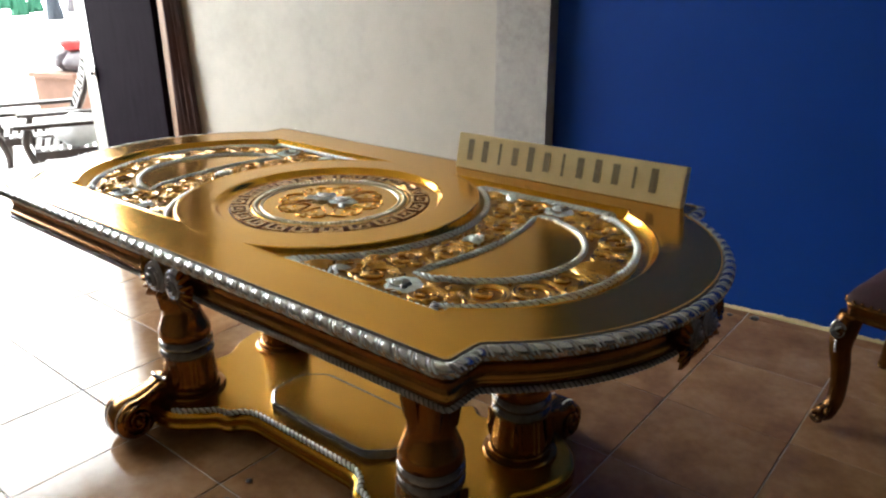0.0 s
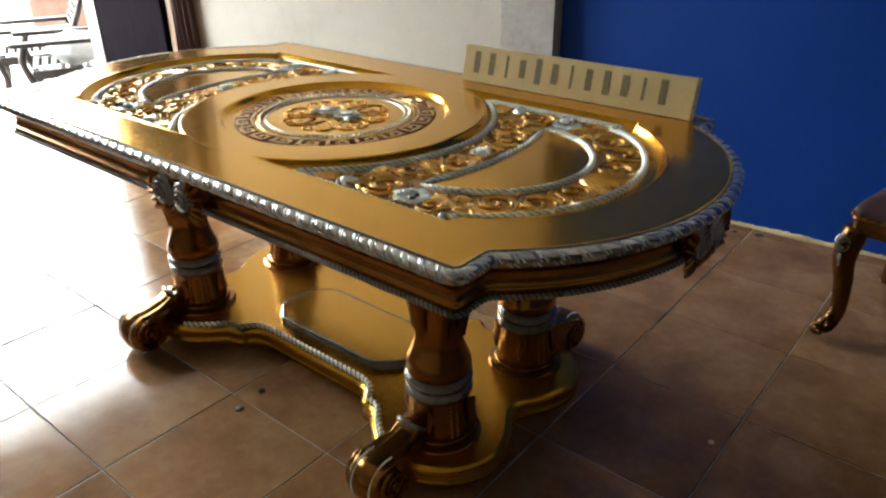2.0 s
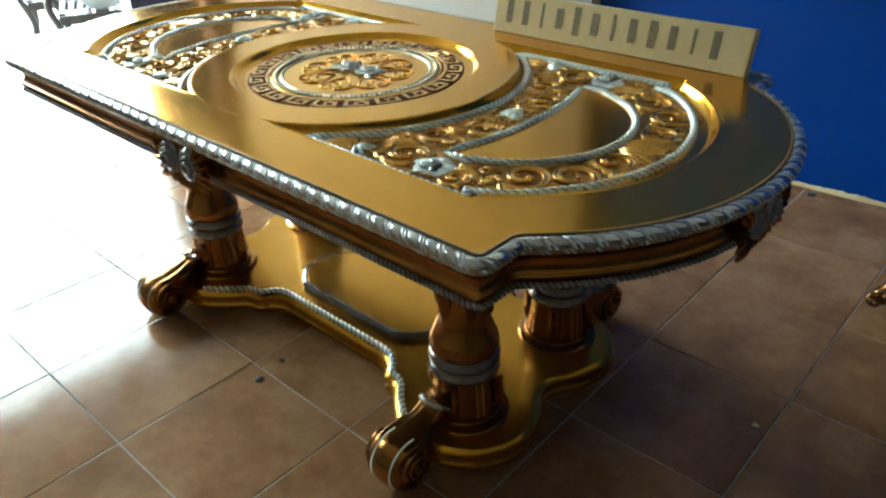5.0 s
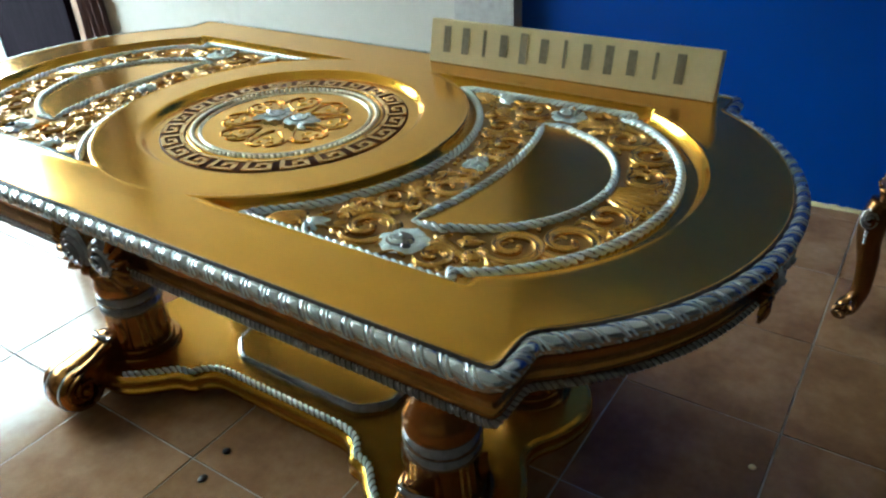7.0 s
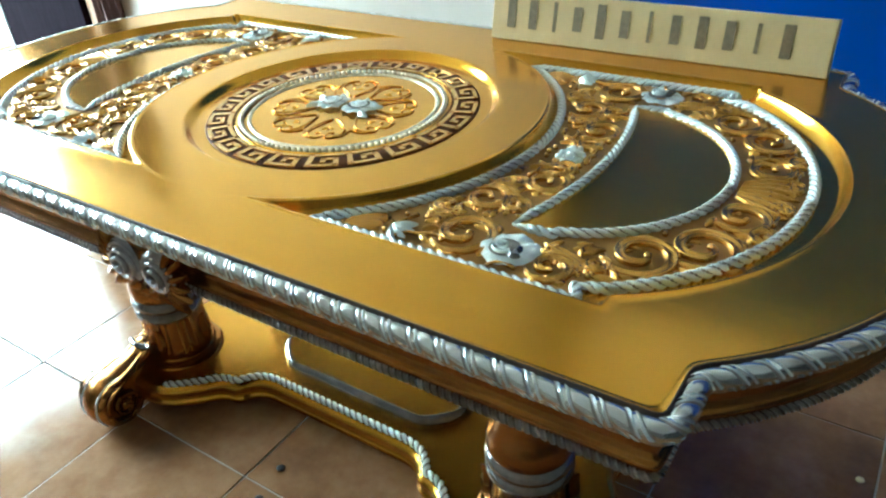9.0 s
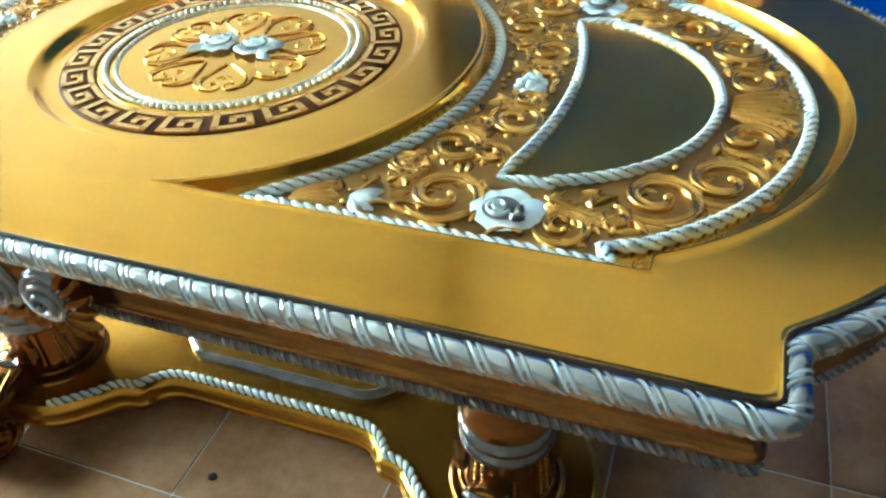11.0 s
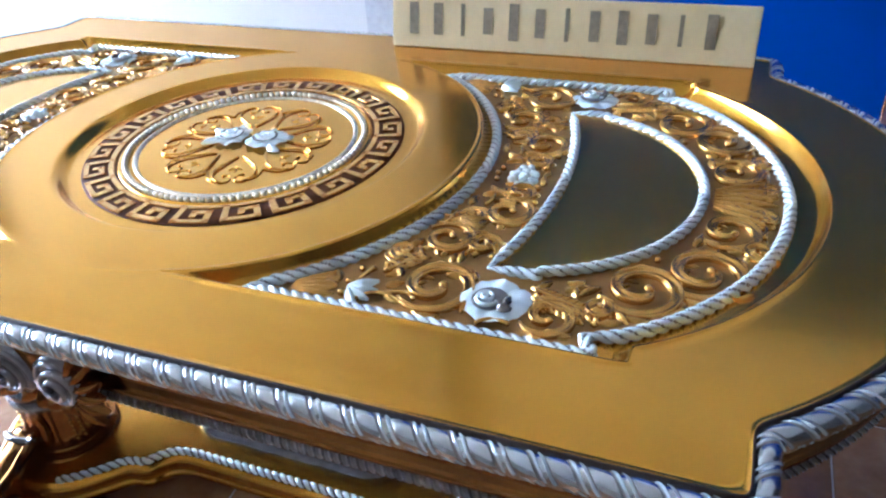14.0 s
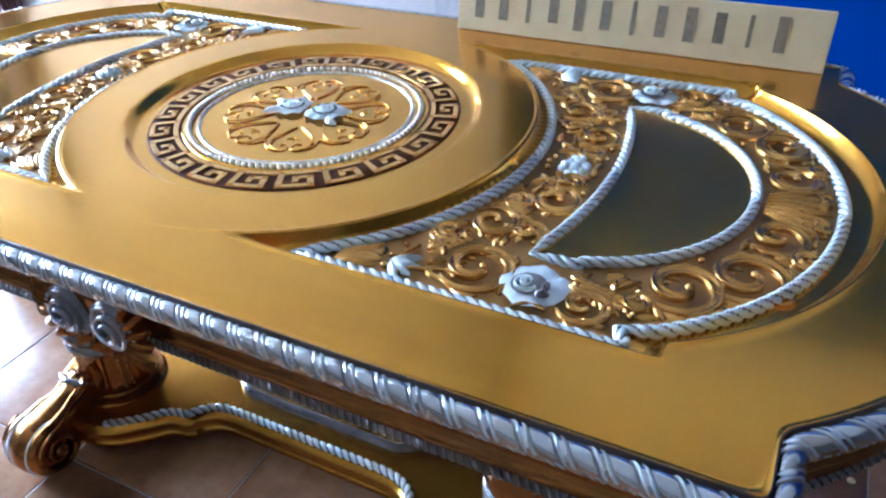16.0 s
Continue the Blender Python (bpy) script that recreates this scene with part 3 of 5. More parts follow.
def tree(m, seed, height=5.0):
    t = thing("tree", "leafy green tree beyond the yard", "tree", "trees", m)
    r = random.Random(seed)
    g = Geo()
    g.tube(smooth_curve([(0, 0, 0), (0.1, 0.05, height * 0.25), (0, 0.15, height * 0.5), (0.15, 0.1, height * 0.8)], 6), np.linspace(0.16, 0.05, 19), 9)
    tips = []
    for i in range(9):
        a, z = r.uniform(0, 6.28), height * r.uniform(0.35, 0.75)
        L = r.uniform(0.8, 1.7)
        e = (math.cos(a) * L, math.sin(a) * L, z + r.uniform(0.3, 1.1))
        g.tube(smooth_curve([(0.05, 0.1, z), (e[0] * 0.5, e[1] * 0.5, z + 0.15), e], 4), np.linspace(0.05, 0.015, 9), 6)
        tips.append(e)
    g.done("trunk", BARK, t)
    g = Geo()
    for e in tips + [(0.1, 0.1, height * 0.95), (0.0, 0.2, height * 0.85)]:
        for _ in range(170):
            d = Vector((r.gauss(0, 0.38), r.gauss(0, 0.38), r.gauss(0, 0.3)))
            c, a, s, tilt = Vector(e) + d, r.uniform(0, 6.28), r.uniform(0.05, 0.10), r.uniform(-0.8, 0.8)
            ax, bx = Vector((math.cos(a), math.sin(a), tilt)) * s, Vector((-math.sin(a), math.cos(a), r.uniform(-0.5, 0.5))) * s * 0.45
            g.add([c - ax, c + bx, c + ax, c - bx], [(0, 1, 2, 3)])
    g.done("crown", LEAF, t, smooth=False)
    return t


tree(pose(-11.0, 5.2, -0.35), 3, 5.5)
tree(pose(-10.6, 8.2, -0.35), 8, 6.0)


# ---- the carved table ----
table = thing("dining_table", "carved gold and silver lacquered dining table standing on brown tiles", "table")
TOP = 0.78


def notched(xc, yc, yn, xm):
    """Plan outline: straight sides, square corners stepping in to bowed ends. Counter-clockwise from the near left corner."""
    a = xm - xc
    r = (a * a + yn * yn) / (2 * a)
    cx, h = xm - r, math.asin(min(1, yn / r))
    if cx > xc:
        h = math.pi - h
    right = [(cx + r * math.cos(t), r * math.sin(t)) for t in np.linspace(-h, h, 61)]
    return [(-xc, -yc), (xc, -yc), *right, (xc, yc), (-xc, yc), *[(-x, -y) for x, y in right]]


EDGE = notched(0.836, 0.521, 0.436, 1.054)
RECESS = notched(0.712, 0.386, 0.360, 0.918)
edge_path = rounded(EDGE, 0.006, 5)


def ray_to(poly, a):
    """Distance from the centre to a star-shaped outline along angle a."""
    c, s, best = math.cos(a), math.sin(a), 9.0
    for (x0, y0), (x1, y1) in zip(poly, poly[1:] + poly[:1]):
        dx, dy = x1 - x0, y1 - y0
        det = dx * s - dy * c
        if abs(det) < 1e-12:
            continue
        t = (dx * y0 - dy * x0) / -det
        u = (c * y0 - s * x0) / det
        if t > 0 and -1e-6 <= u <= 1 + 1e-6:
            best = min(best, t)
    return best


def step01(x):
    x = np.clip(x, 0, 1)
    return x * x * (3 - 2 * x)


SUNK, DISH = 0.0225, 0.017


def top_surface():
    poly = [tuple(p) for p in edge_path]
    ang = np.linspace(-math.pi, math.pi, 1200, endpoint=False)
    far = np.array([ray_to(poly, a) for a in ang])
    inner = np.r_[np.linspace(0, 0.27, 40)[1:], np.linspace(0.27, 0.325, 24)[1:], np.linspace(0.325, 0.400, 12)[1:], np.linspace(0.400, 0.432, 44)[1:]]
    rec = np.array([ray_to(RECESS, a) for a in ang])
    s1 = np.maximum(rec - 0.034, 0.4325)
    s2 = np.maximum(rec + 0.006, s1 + 0.002)
    span = lambda lo, hi, n: lo[:, None] + (hi - lo)[:, None] * np.linspace(0, 1, n)[None, 1:]
    R = np.concatenate([np.tile(inner, (len(ang), 1)), span(np.full(len(ang), 0.432), s1, 36), span(s1, s2, 42), span(s2, far, 18)], 1)
    X, Y = R * np.cos(ang)[:, None], R * np.sin(ang)[:, None]
    # distance inside the recess outline
    q, _ = resample(RECESS, 0.012)
    D = np.full(X.shape, 9.0)
    A, B = q, np.roll(q, -1, 0)
    for a, b in zip(A, B):
        d = b - a
        t = np.clip(((X - a[0]) * d[0] + (Y - a[1]) * d[1]) / (d @ d), 0, 1)
        D = np.minimum(D, np.hypot(X - a[0] - t * d[0], Y - a[1] - t * d[1]))
    D = np.where(R <= rec[:, None], D, -D)
    # sunk panels: a rolled lip and a hollow wall; the disc stands up out of them
    cove = np.clip(D / 0.020, 0, 1)
    wall = np.clip((R - 0.411) / 0.015, 0, 1)
    Z = TOP - SUNK * (2 * cove - cove ** 2) * (2 * wall - wall ** 2)
    Z += 0.0010 * np.exp(-((D + 0.003) / 0.003) ** 2) * wall
    Z += 0.0014 * np.exp(-((R - 0.407) / 0.0026) ** 2) * np.where(D > 0, 1.0, 0.15)   # bead round the disc
    Z -= DISH * step01((0.314 - R) / 0.020)                   # dish
    n, k = X.shape
    v = np.stack([X, Y, Z], 2).reshape(-1, 3).tolist()
    f = strip_faces(n, k, True, False)
    v.append((0, 0, TOP - DISH))
    c = len(v) - 1
    f += [(c, i * k, ((i + 1) % n) * k) for i in range(n)]
    # turn down at the rim
    base = len(v)
    for i in range(n):
        x, y = X[i, -1], Y[i, -1]
        v.append((x, y, TOP - 0.03))
    f += [(i * k + k - 1, base + i, base + (i + 1) % n, ((i + 1) % n) * k + k - 1) for i in range(n)]
    return v, f


v, f = top_surface()
tabletop = mesh_ob("tabletop", v, f, GOLD, table, "glossy gold lacquered top with sunk panels")

# dark line, thick silver edge moulding, apron and its lower rope
sweep("dark_line", edge_path, [(-0.0016, TOP + 0.0002), (-0.0014, TOP + 0.0007), (0.0010, TOP + 0.0004), (0.002, TOP - 0.006)], BLACK_LINE, table, "thin black line round the top")
edge_c = level(edge_path + 0.0115 * normals2(edge_path), TOP - 0.0130)
rope("edge_moulding", edge_c, 0.0152, 0.038, SILVER_EDGE, table, "thick silver twisted edge moulding", gadroon=True, twist=1.45, sides=24, per=30)
apron_profile = [(0.004, 0.766), (0.010, 0.756), (0.011, 0.750), (0.007, 0.746), (0.0, 0.743), (-0.006, 0.734), (-0.009, 0.722), (-0.006, 0.712), (-0.001, 0.706), (0.003, 0.704), (0.003, 0.699), (-0.003, 0.697), (-0.004, 0.680), (-0.03, 0.679), (-0.03, 0.71)]
sweep("apron", edge_path, apron_profile, GOLD_BROWN, table, "moulded gold apron below the edge")
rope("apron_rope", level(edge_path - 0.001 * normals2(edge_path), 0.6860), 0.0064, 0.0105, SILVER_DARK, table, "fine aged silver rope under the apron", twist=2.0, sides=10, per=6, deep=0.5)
under = [tuple(p) for p in edge_path[::4]]
mesh_ob("underside", [(x * 0.985, y * 0.975, 0.70) for x, y in under], [tuple(reversed(range(len(under))))], SHADE_WOOD, table, "underside darkened to deepen the shade below the top", False)

# ---- medallion ----
med = mesh_ob("medallion", *(lambda n: ([(r * math.cos(2 * math.pi * j / n), r * math.sin(2 * math.pi * j / n), z) for r, z in ((0.274, 0.7685), (0.273, 0.7697), (0.219, 0.7697), (0.218, 0.7685)) for j in range(n)], strip_faces(4, n, False, True)))(180), KEY_GROUND, table, "dark brown ring under the Greek key")
KEY_COUNT = 22


def stroke(g, u0, v0, u1, v1, i, w=0.106):
    """One straight stroke of a key, laid round the ring."""
    r0, r1, z0, z1 = 0.222, 0.270, 0.7695, 0.7718
    wu = w * 0.68
    lo_u, hi_u, lo_v, hi_v = min(u0, u1) - wu, max(u0, u1) + wu, min(v0, v1) - w, max(v0, v1) + w
    vs, n = [], 4
    for a in range(n):
        for (vv, z) in ((lo_v, z0), (lo_v + 0.02, z1), (hi_v - 0.02, z1), (hi_v, z0)):
            t = (i + lo_u + (hi_u - lo_u) * a / (n - 1)) / KEY_COUNT * 2 * math.pi
            r = r0 + (r1 - r0) * vv
            vs.append((r * math.cos(t), r * math.sin(t), z))
    fs = strip_faces(n, 4, False, False) + [(0, 1, 2, 3), (15, 14, 13, 12)]
    g.add(vs, fs)


for i in range(KEY_COUNT):
    g = Geo()
    for s in ((0.0, 0.09, 1.0, 0.09), (0.07, 0.09, 0.07, 0.91), (0.07, 0.91, 0.72, 0.91), (0.72, 0.91, 0.72, 0.40), (0.72, 0.40, 0.40, 0.40), (0.40, 0.40, 0.40, 0.60)):
        stroke(g, *s, 0)
    if i == 0:
        key0 = g.done("key", GOLD_CARVED, med, smooth=False)
    else:
        again(key0, pose(0, 0, 0, 0, 0, 360 * i / KEY_COUNT))

ring_path = np.array([(math.cos(t), math.sin(t)) for t in np.linspace(0, 2 * math.pi, 240, endpoint=False)])
sweep("silver_ring", ring_path * 0.189, [(0.004, 0.7675), (0.003, 0.7705), (0, 0.7716), (-0.003, 0.7705), (-0.005, 0.7675)], PALE_GILT, med, "thin pale gilt ring")
sweep("outer_ring", ring_path * 0.2135, [(0.0045, 0.7675), (0.003, 0.7700), (0, 0.7706), (-0.003, 0.7700), (-0.0045, 0.7675)], GOLD, med, "plain gold ring")
g = Geo()
g.ball((0.2045, 0, 0.7705), 0.0056, 5, 8, 0.9)
bead0 = g.done("bead", PALE_GILT, med)
for i in range(1, 108):
    again(bead0, pose(0, 0, 0, 0, 0, 360 * i / 108))

g = Geo()
for i in range(8):
    a = 2 * math.pi * (i + 0.5) / 8
    c, s_ = math.cos(a), math.sin(a)
    # a pear-shaped loop whose ends curl inwards
    for sgn in (-1, 1):
        pts = smooth_curve([(0.060, 0.004 * sgn), (0.082, 0.020 * sgn), (0.108, 0.034 * sgn), (0.134, 0.031 * sgn), (0.147, 0.014 * sgn), (0.138, 0.003 * sgn), (0.124, 0.008 * sgn), (0.124, 0.016 * sgn)], 5)
        pts = [(c * u - s_ * w, s_ * u + c * w, 0.7692 + 0.0012 * math.sin(6 * k / len(pts))) for k, (u, w) in enumerate(pts)]
        g.tube(pts, np.linspace(0.0021, 0.0015, len(pts)), 7, 0.8)
        g.ball(pts[-1], 0.0026, 4, 7)
    for rr, h in ((0.098, 0.0), (0.098, 1.0), (0.098, -1.0)):
        g.leaf((rr * c, rr * s_), a + h, 0.014, 0.005, 0.7686, 0.0012)
    b = a + math.pi / 8
    for sgn in (-1, 1):
        g.scroll((0.118 * math.cos(b), 0.118 * math.sin(b)), b + sgn * 0.5, 0.045, sgn * 10, sgn * 75, 0.0020, 0.0014, 0.7690, flat=0.9)
g.done("tracery", GOLD, med, "gold interlaced scroll tracery")


def heart(g, x, y, z, R, turn):
    """The rolled-up heart of a rose."""
    n = 40
    pts = [(x + R * (0.05 + 0.34 * i / n) * math.cos(turn + 11.5 * i / n), y + R * (0.05 + 0.34 * i / n) * math.sin(turn + 11.5 * i / n), z + R * (0.32 - 0.10 * i / n)) for i in range(n + 1)]
    g.tube(pts, [R * 0.052] * (n + 1), 6, 1.8)
    g.ball((x, y, z + R * 0.26), R * 0.08)


def rose(g, x, y, z, R, seed, turn=0.0, petals=5, middle=True):
    """A carved rose: wide ruffled cup petals with creases, a smaller inner layer and a spiral heart."""
    r = random.Random(seed)
    n = 80
    for layer, (k0, k1, base, rise) in enumerate(((0.22, 1.0, 0.06, 0.20), (0.15, 0.60, 0.16, 0.22))):
        if layer and not middle:
            continue
        ph = turn + layer * 0.6
        wob = [r.uniform(0.84, 1.12) for _ in range(petals)]
        vs = []
        for p in range(8):
            s = p / 7
            for q in range(n):
                b = 2 * math.pi * q / n
                t = (petals * (b + ph) / (2 * math.pi)) % petals
                lobe = abs(math.sin(math.pi * t)) ** 0.35
                rad = R * (k0 + (k1 * wob[int(t)] - k0) * s * (0.86 + 0.14 * lobe)) * (1 + 0.022 * s * math.sin(9 * b + seed) + 0.010 * s * math.sin(17 * b))
                up = base + rise * s ** 0.8 * (0.55 + 0.45 * lobe) - 0.16 * s ** 4 + 0.035 * s * math.sin(7 * b + 2 * seed)
                vs.append((x + rad * math.cos(b), y + rad * math.sin(b), z + R * up))
        g.add(vs, strip_faces(8, n, False, True))
    if middle:
        heart(g, x, y, z, R, turn)


def hollow(x, y, z, R):
    """A cup painted dark for the shade between a rose's petals and its heart."""
    v = [(x + R * k * math.cos(2 * math.pi * j / 24), y + R * k * math.sin(2 * math.pi * j / 24), z + R * h) for k, h in ((0.66, 0.16), (0.60, 0.19), (0.40, 0.12), (0.02, 0.10)) for j in range(24)]
    return v, strip_faces(4, 24, False, True)


for sx, sd in ((-0.033, 1), (0.033, 2)):
    g = Geo()
    rose(g, sx, 0.004 * sd, 0.771, 0.034, sd, 0.4 * sd, 6)
    for k in range(3):
        h = (0.6 + 1.1 * k) * (1 if sx > 0 else -1) + (0 if sx > 0 else math.pi) - 1.2 * (1 if sx > 0 else -1)
        g.leaf((sx + 0.018 * math.cos(h), 0.018 * math.sin(h)), h, 0.034, 0.018, 0.771, 0.008, 0.4)
    flower = g.done("silver_rose", SILVER, med, "carved silver rose")
    mesh_ob("hollow", *hollow(sx, 0.004 * sd, 0.7735, 0.034), SILVER_DARK, flower, "dark hollow among the petals")

med.matrix_basis = pose(0, 0, -0.0048)

# ---- crescent panels ----
arc = lambda cx, r, a0, a1, n: [(cx + r * math.cos(t), r * math.sin(t)) for t in np.linspace(a0, a1, n)]
IN_R, IN_Y = 0.433, 0.366
tip = math.asin(IN_Y / IN_R)
bow = math.asin(0.338 / 0.396)
FIELD = [*arc(0.0, IN_R, tip, -tip, 40), (0.672, -IN_Y), (0.674, -0.338), *arc(0.475, 0.396, -bow, bow, 60), (0.674, 0.338), (0.672, IN_Y)]
wa, na = math.asin(0.243 / 0.724), math.asin(0.234 / 0.2433)
WINDOW = [*arc(-0.165, 0.724, wa, -wa, 30), (0.582, -0.243), *arc(0.5155, 0.2433, -na, na, 50), (0.582, 0.243)]


def inside(poly, x, y):
    c = False
    for (x0, y0), (x1, y1) in zip(poly, poly[1:] + poly[:1]):
        if (y0 > y) != (y1 > y) and x < (x1 - x0) * (y - y0) / (y1 - y0) + x0:
            c = not c
    return c


def gap_to(poly, x, y):
    p, _ = resample(poly, 0.01)
    return float(np.min(np.hypot(p[:, 0] - x, p[:, 1] - y)))


Z0 = 0.7764
panel_ground = mesh_ob("carved_panel", [(x, y, Z0) for x, y in FIELD] + [(x, y, Z0 - 0.008) for x, y in FIELD], [tuple(range(len(FIELD)))[::-1]] + [(i, (i + 1) % len(FIELD), len(FIELD) + (i + 1) % len(FIELD), len(FIELD) + i) for i in range(len(FIELD))], GOLD_DARK, table, "carved crescent panel of gold scrolls with silver ropes", False)
win_in = [tuple(p) for p in rounded(WINDOW, 0.006, 1)[::-1]]
mesh_ob("window_plate", [(x, y, 0.7792) for x, y in win_in] + [(x, y, 0.775) for x, y in win_in], [tuple(range(len(win_in)))] + [(i, len(win_in) + i, len(win_in) + (i + 1) % len(win_in), (i + 1) % len(win_in)) for i in range(len(win_in))], GOLD, panel_ground, "smooth plain gold crescent plate", False)
half = lambda pts: [p for p in pts if p[1] <= 1e-9]
inner_arc = arc(0.0, IN_R, -tip, 0.0, 30)
outer_side = [(IN_R * math.cos(tip), -IN_Y), (0.674, -IN_Y - 0.003), (0.660, -0.340)]
outer_bow = [(0.652, -0.338), (0.672, -0.334), *half(arc(0.475, 0.396, -bow + 0.04, 0.0, 40))]
window_arc = arc(-0.165, 0.724, -wa, 0.0, 24)
window_bow = [window_arc[0], (0.582, -0.243), *half(arc(0.5155, 0.2433, -na, 0.0, 36))]
for nm, pts, r, z in (("outer_rope", outer_side, 0.0083, 0.7796), ("outer_rope", outer_bow, 0.0083, 0.7796), ("outer_rope", inner_arc, 0.0083, 0.7796), ("inner_rope", window_bow, 0.0076, 0.7796), ("inner_rope", window_arc, 0.0076, 0.7796)):
    ob = half_rope(nm, pts, z, r, 0.0165, SILVER, panel_ground, "twisted silver rope")
    flip = [(x, -y, q) for x, y, q in (vv.co for vv in ob.data.vertices)]
    o2 = mesh_ob(nm, flip, [tuple(reversed(p.vertices)) for p in ob.data.polygons], SILVER, panel_ground, "twisted silver rope")
    o2.data.materials.append(PATINA_SHADE)
    o2.data.polygons.foreach_set("material_index", [p.material_index for p in ob.data.polygons])

# large scrolls, each a part; the near half is mirrored to the far half
ZS = 0.7800


def strap(g, pts, half, height):
    """A hollowed carved band with a raised rim on both sides, along level points."""
    p = np.array(pts, float)
    t = np.gradient(p[:, :2], axis=0)
    t /= np.linalg.norm(t, axis=1)[:, None] + 1e-12
    prof = ((-1.0, -0.5), (-0.92, 0.45), (-0.72, 0.95), (-0.42, 0.55), (0.0, 0.35), (0.42, 0.55), (0.74, 0.9), (0.92, 0.4), (1.0, -0.5))
    v = []
    for (x, y, z), (tx, ty), w, h in zip(p, t, half, height):
        v += [(x - ty * w * a, y + tx * w * a, z + h * b) for a, b in prof]
    k = len(prof)
    g.add(v, strip_faces(len(p), k, False, False) + [tuple(range(k)), tuple((len(p) - 1) * k + j for j in range(k))])


def volute(cx, cy, r, start, way, turns=1.0, w=0.0092):
    """A carved C-scroll: a broad band that tapers to a leaf-like tail and winds in to a knob, with acanthus lobes on its back."""
    g = Geo()
    n = 44
    pts, half, high = [], [], []
    for i in range(n):
        s = i / (n - 1)
        a = start + way * 2 * math.pi * 1.18 * turns * s
        q = r * (1.0 - 0.80 * s ** 1.5)
        pts.append((cx + q * math.cos(a), cy + q * math.sin(a), ZS - 0.003 + 0.0025 * s))
        half.append(w * (0.10 + 0.90 * math.sin(math.pi * min(1, 0.03 + 0.86 * s)) ** 0.9) * (1 - 0.25 * s))
        high.append(0.0025 + 0.0045 * math.sin(math.pi * (0.12 + 0.7 * s)))
    strap(g, pts, half, high)
    g.ball((pts[-1][0], pts[-1][1], ZS + 0.0005), w * 0.62, 5, 8, 0.8)
    for f, k, o in ((0.10, 0.75, 0.25), (0.22, 0.62, 0.45), (0.34, 0.55, 0.60), (0.46, 0.42, 0.75)):
        a = start + way * 2 * math.pi * 1.18 * turns * f
        q = r * (1.0 - 0.80 * f ** 1.5) + w * 0.5
        g.leaf((cx + q * math.cos(a), cy + q * math.sin(a)), a + way * (1.57 - o), r * k, w * 1.25, ZS - 0.004, 0.0065, way * 1.3, 6)
    for f in (0.50, 0.58, 0.66):
        a = start + way * 2 * math.pi * 1.18 * turns * f
        q = r * 0.30
        g.leaf((cx + q * math.cos(a), cy + q * math.sin(a)), a + way * 0.9, r * 0.36, w * 0.7, ZS - 0.003, 0.004, way * 1.0, 5)
    g.done("scroll", GOLD_CARVED, panel_ground)
    mesh_ob("scroll", [(a, -b, d) for a, b, d in g.v], [tuple(reversed(f)) for f in g.f], GOLD_CARVED, panel_ground)


for spec in (
    (0.466, -0.296, 0.050, 3.6, 1, 1.25, 0.0105), (0.612, -0.318, 0.032, 3.5, 1, 1.1, 0.0085), (0.706, -0.236, 0.049, 3.5, 1, 1.25, 0.0105),
    (0.774, -0.184, 0.052, 3.3, 1, 1.35, 0.0105), (0.797, -0.082, 0.040, 3.9, 1, 1.1, 0.0095), (0.444, -0.192, 0.037, 2.6, -1, 1.1, 0.0090),
    (0.503, -0.108, 0.038, 2.4, -1, 1.1, 0.0090), (0.497, -0.196, 0.022, 5.6, 1), (0.455, -0.128, 0.020, 2.0, -1), (0.400, -0.236, 0.020, 1.0, -1),
    (0.505, -0.050, 0.022, 3.6, 1), (0.664, -0.285, 0.015, 2.2, -1), (0.836, -0.120, 0.018, 0.4, -1), (0.842, -0.040, 0.018, 5.4, -1),
):
    volute(*spec)
g = Geo()
# serrated leaf bars beside the roses
for s0, e0, nn in (((0.582, -0.270), (0.668, -0.300), 9), ((0.586, -0.288), (0.650, -0.306), 7), ((0.395, -0.285), (0.425, -0.240), 5)):
    g.tube([(s0[0] + (e0[0] - s0[0]) * i / 10, s0[1] + (e0[1] - s0[1]) * i / 10, ZS) for i in range(11)], [0.0045 * (1 - 0.6 * i / 10) for i in range(11)], 7)
    for i in range(nn):
        t = (i + 0.5) / nn
        x, y = s0[0] + (e0[0] - s0[0]) * t, s0[1] + (e0[1] - s0[1]) * t
        h = math.atan2(e0[1] - s0[1], e0[0] - s0[0])
        g.leaf((x, y), h + 0.9, 0.018, 0.010, ZS - 0.001, 0.004, -0.4, 4)
        g.leaf((x, y), h - 0.9, 0.018, 0.010, ZS - 0.001, 0.004, 0.4, 4)
# pointed leaves at the tip
for i in range(5):
    g.leaf((0.290, -0.352 + 0.004 * i), 0.02 + 0.14 * i, 0.060, 0.014, ZS - 0.002, 0.006, 0.3)
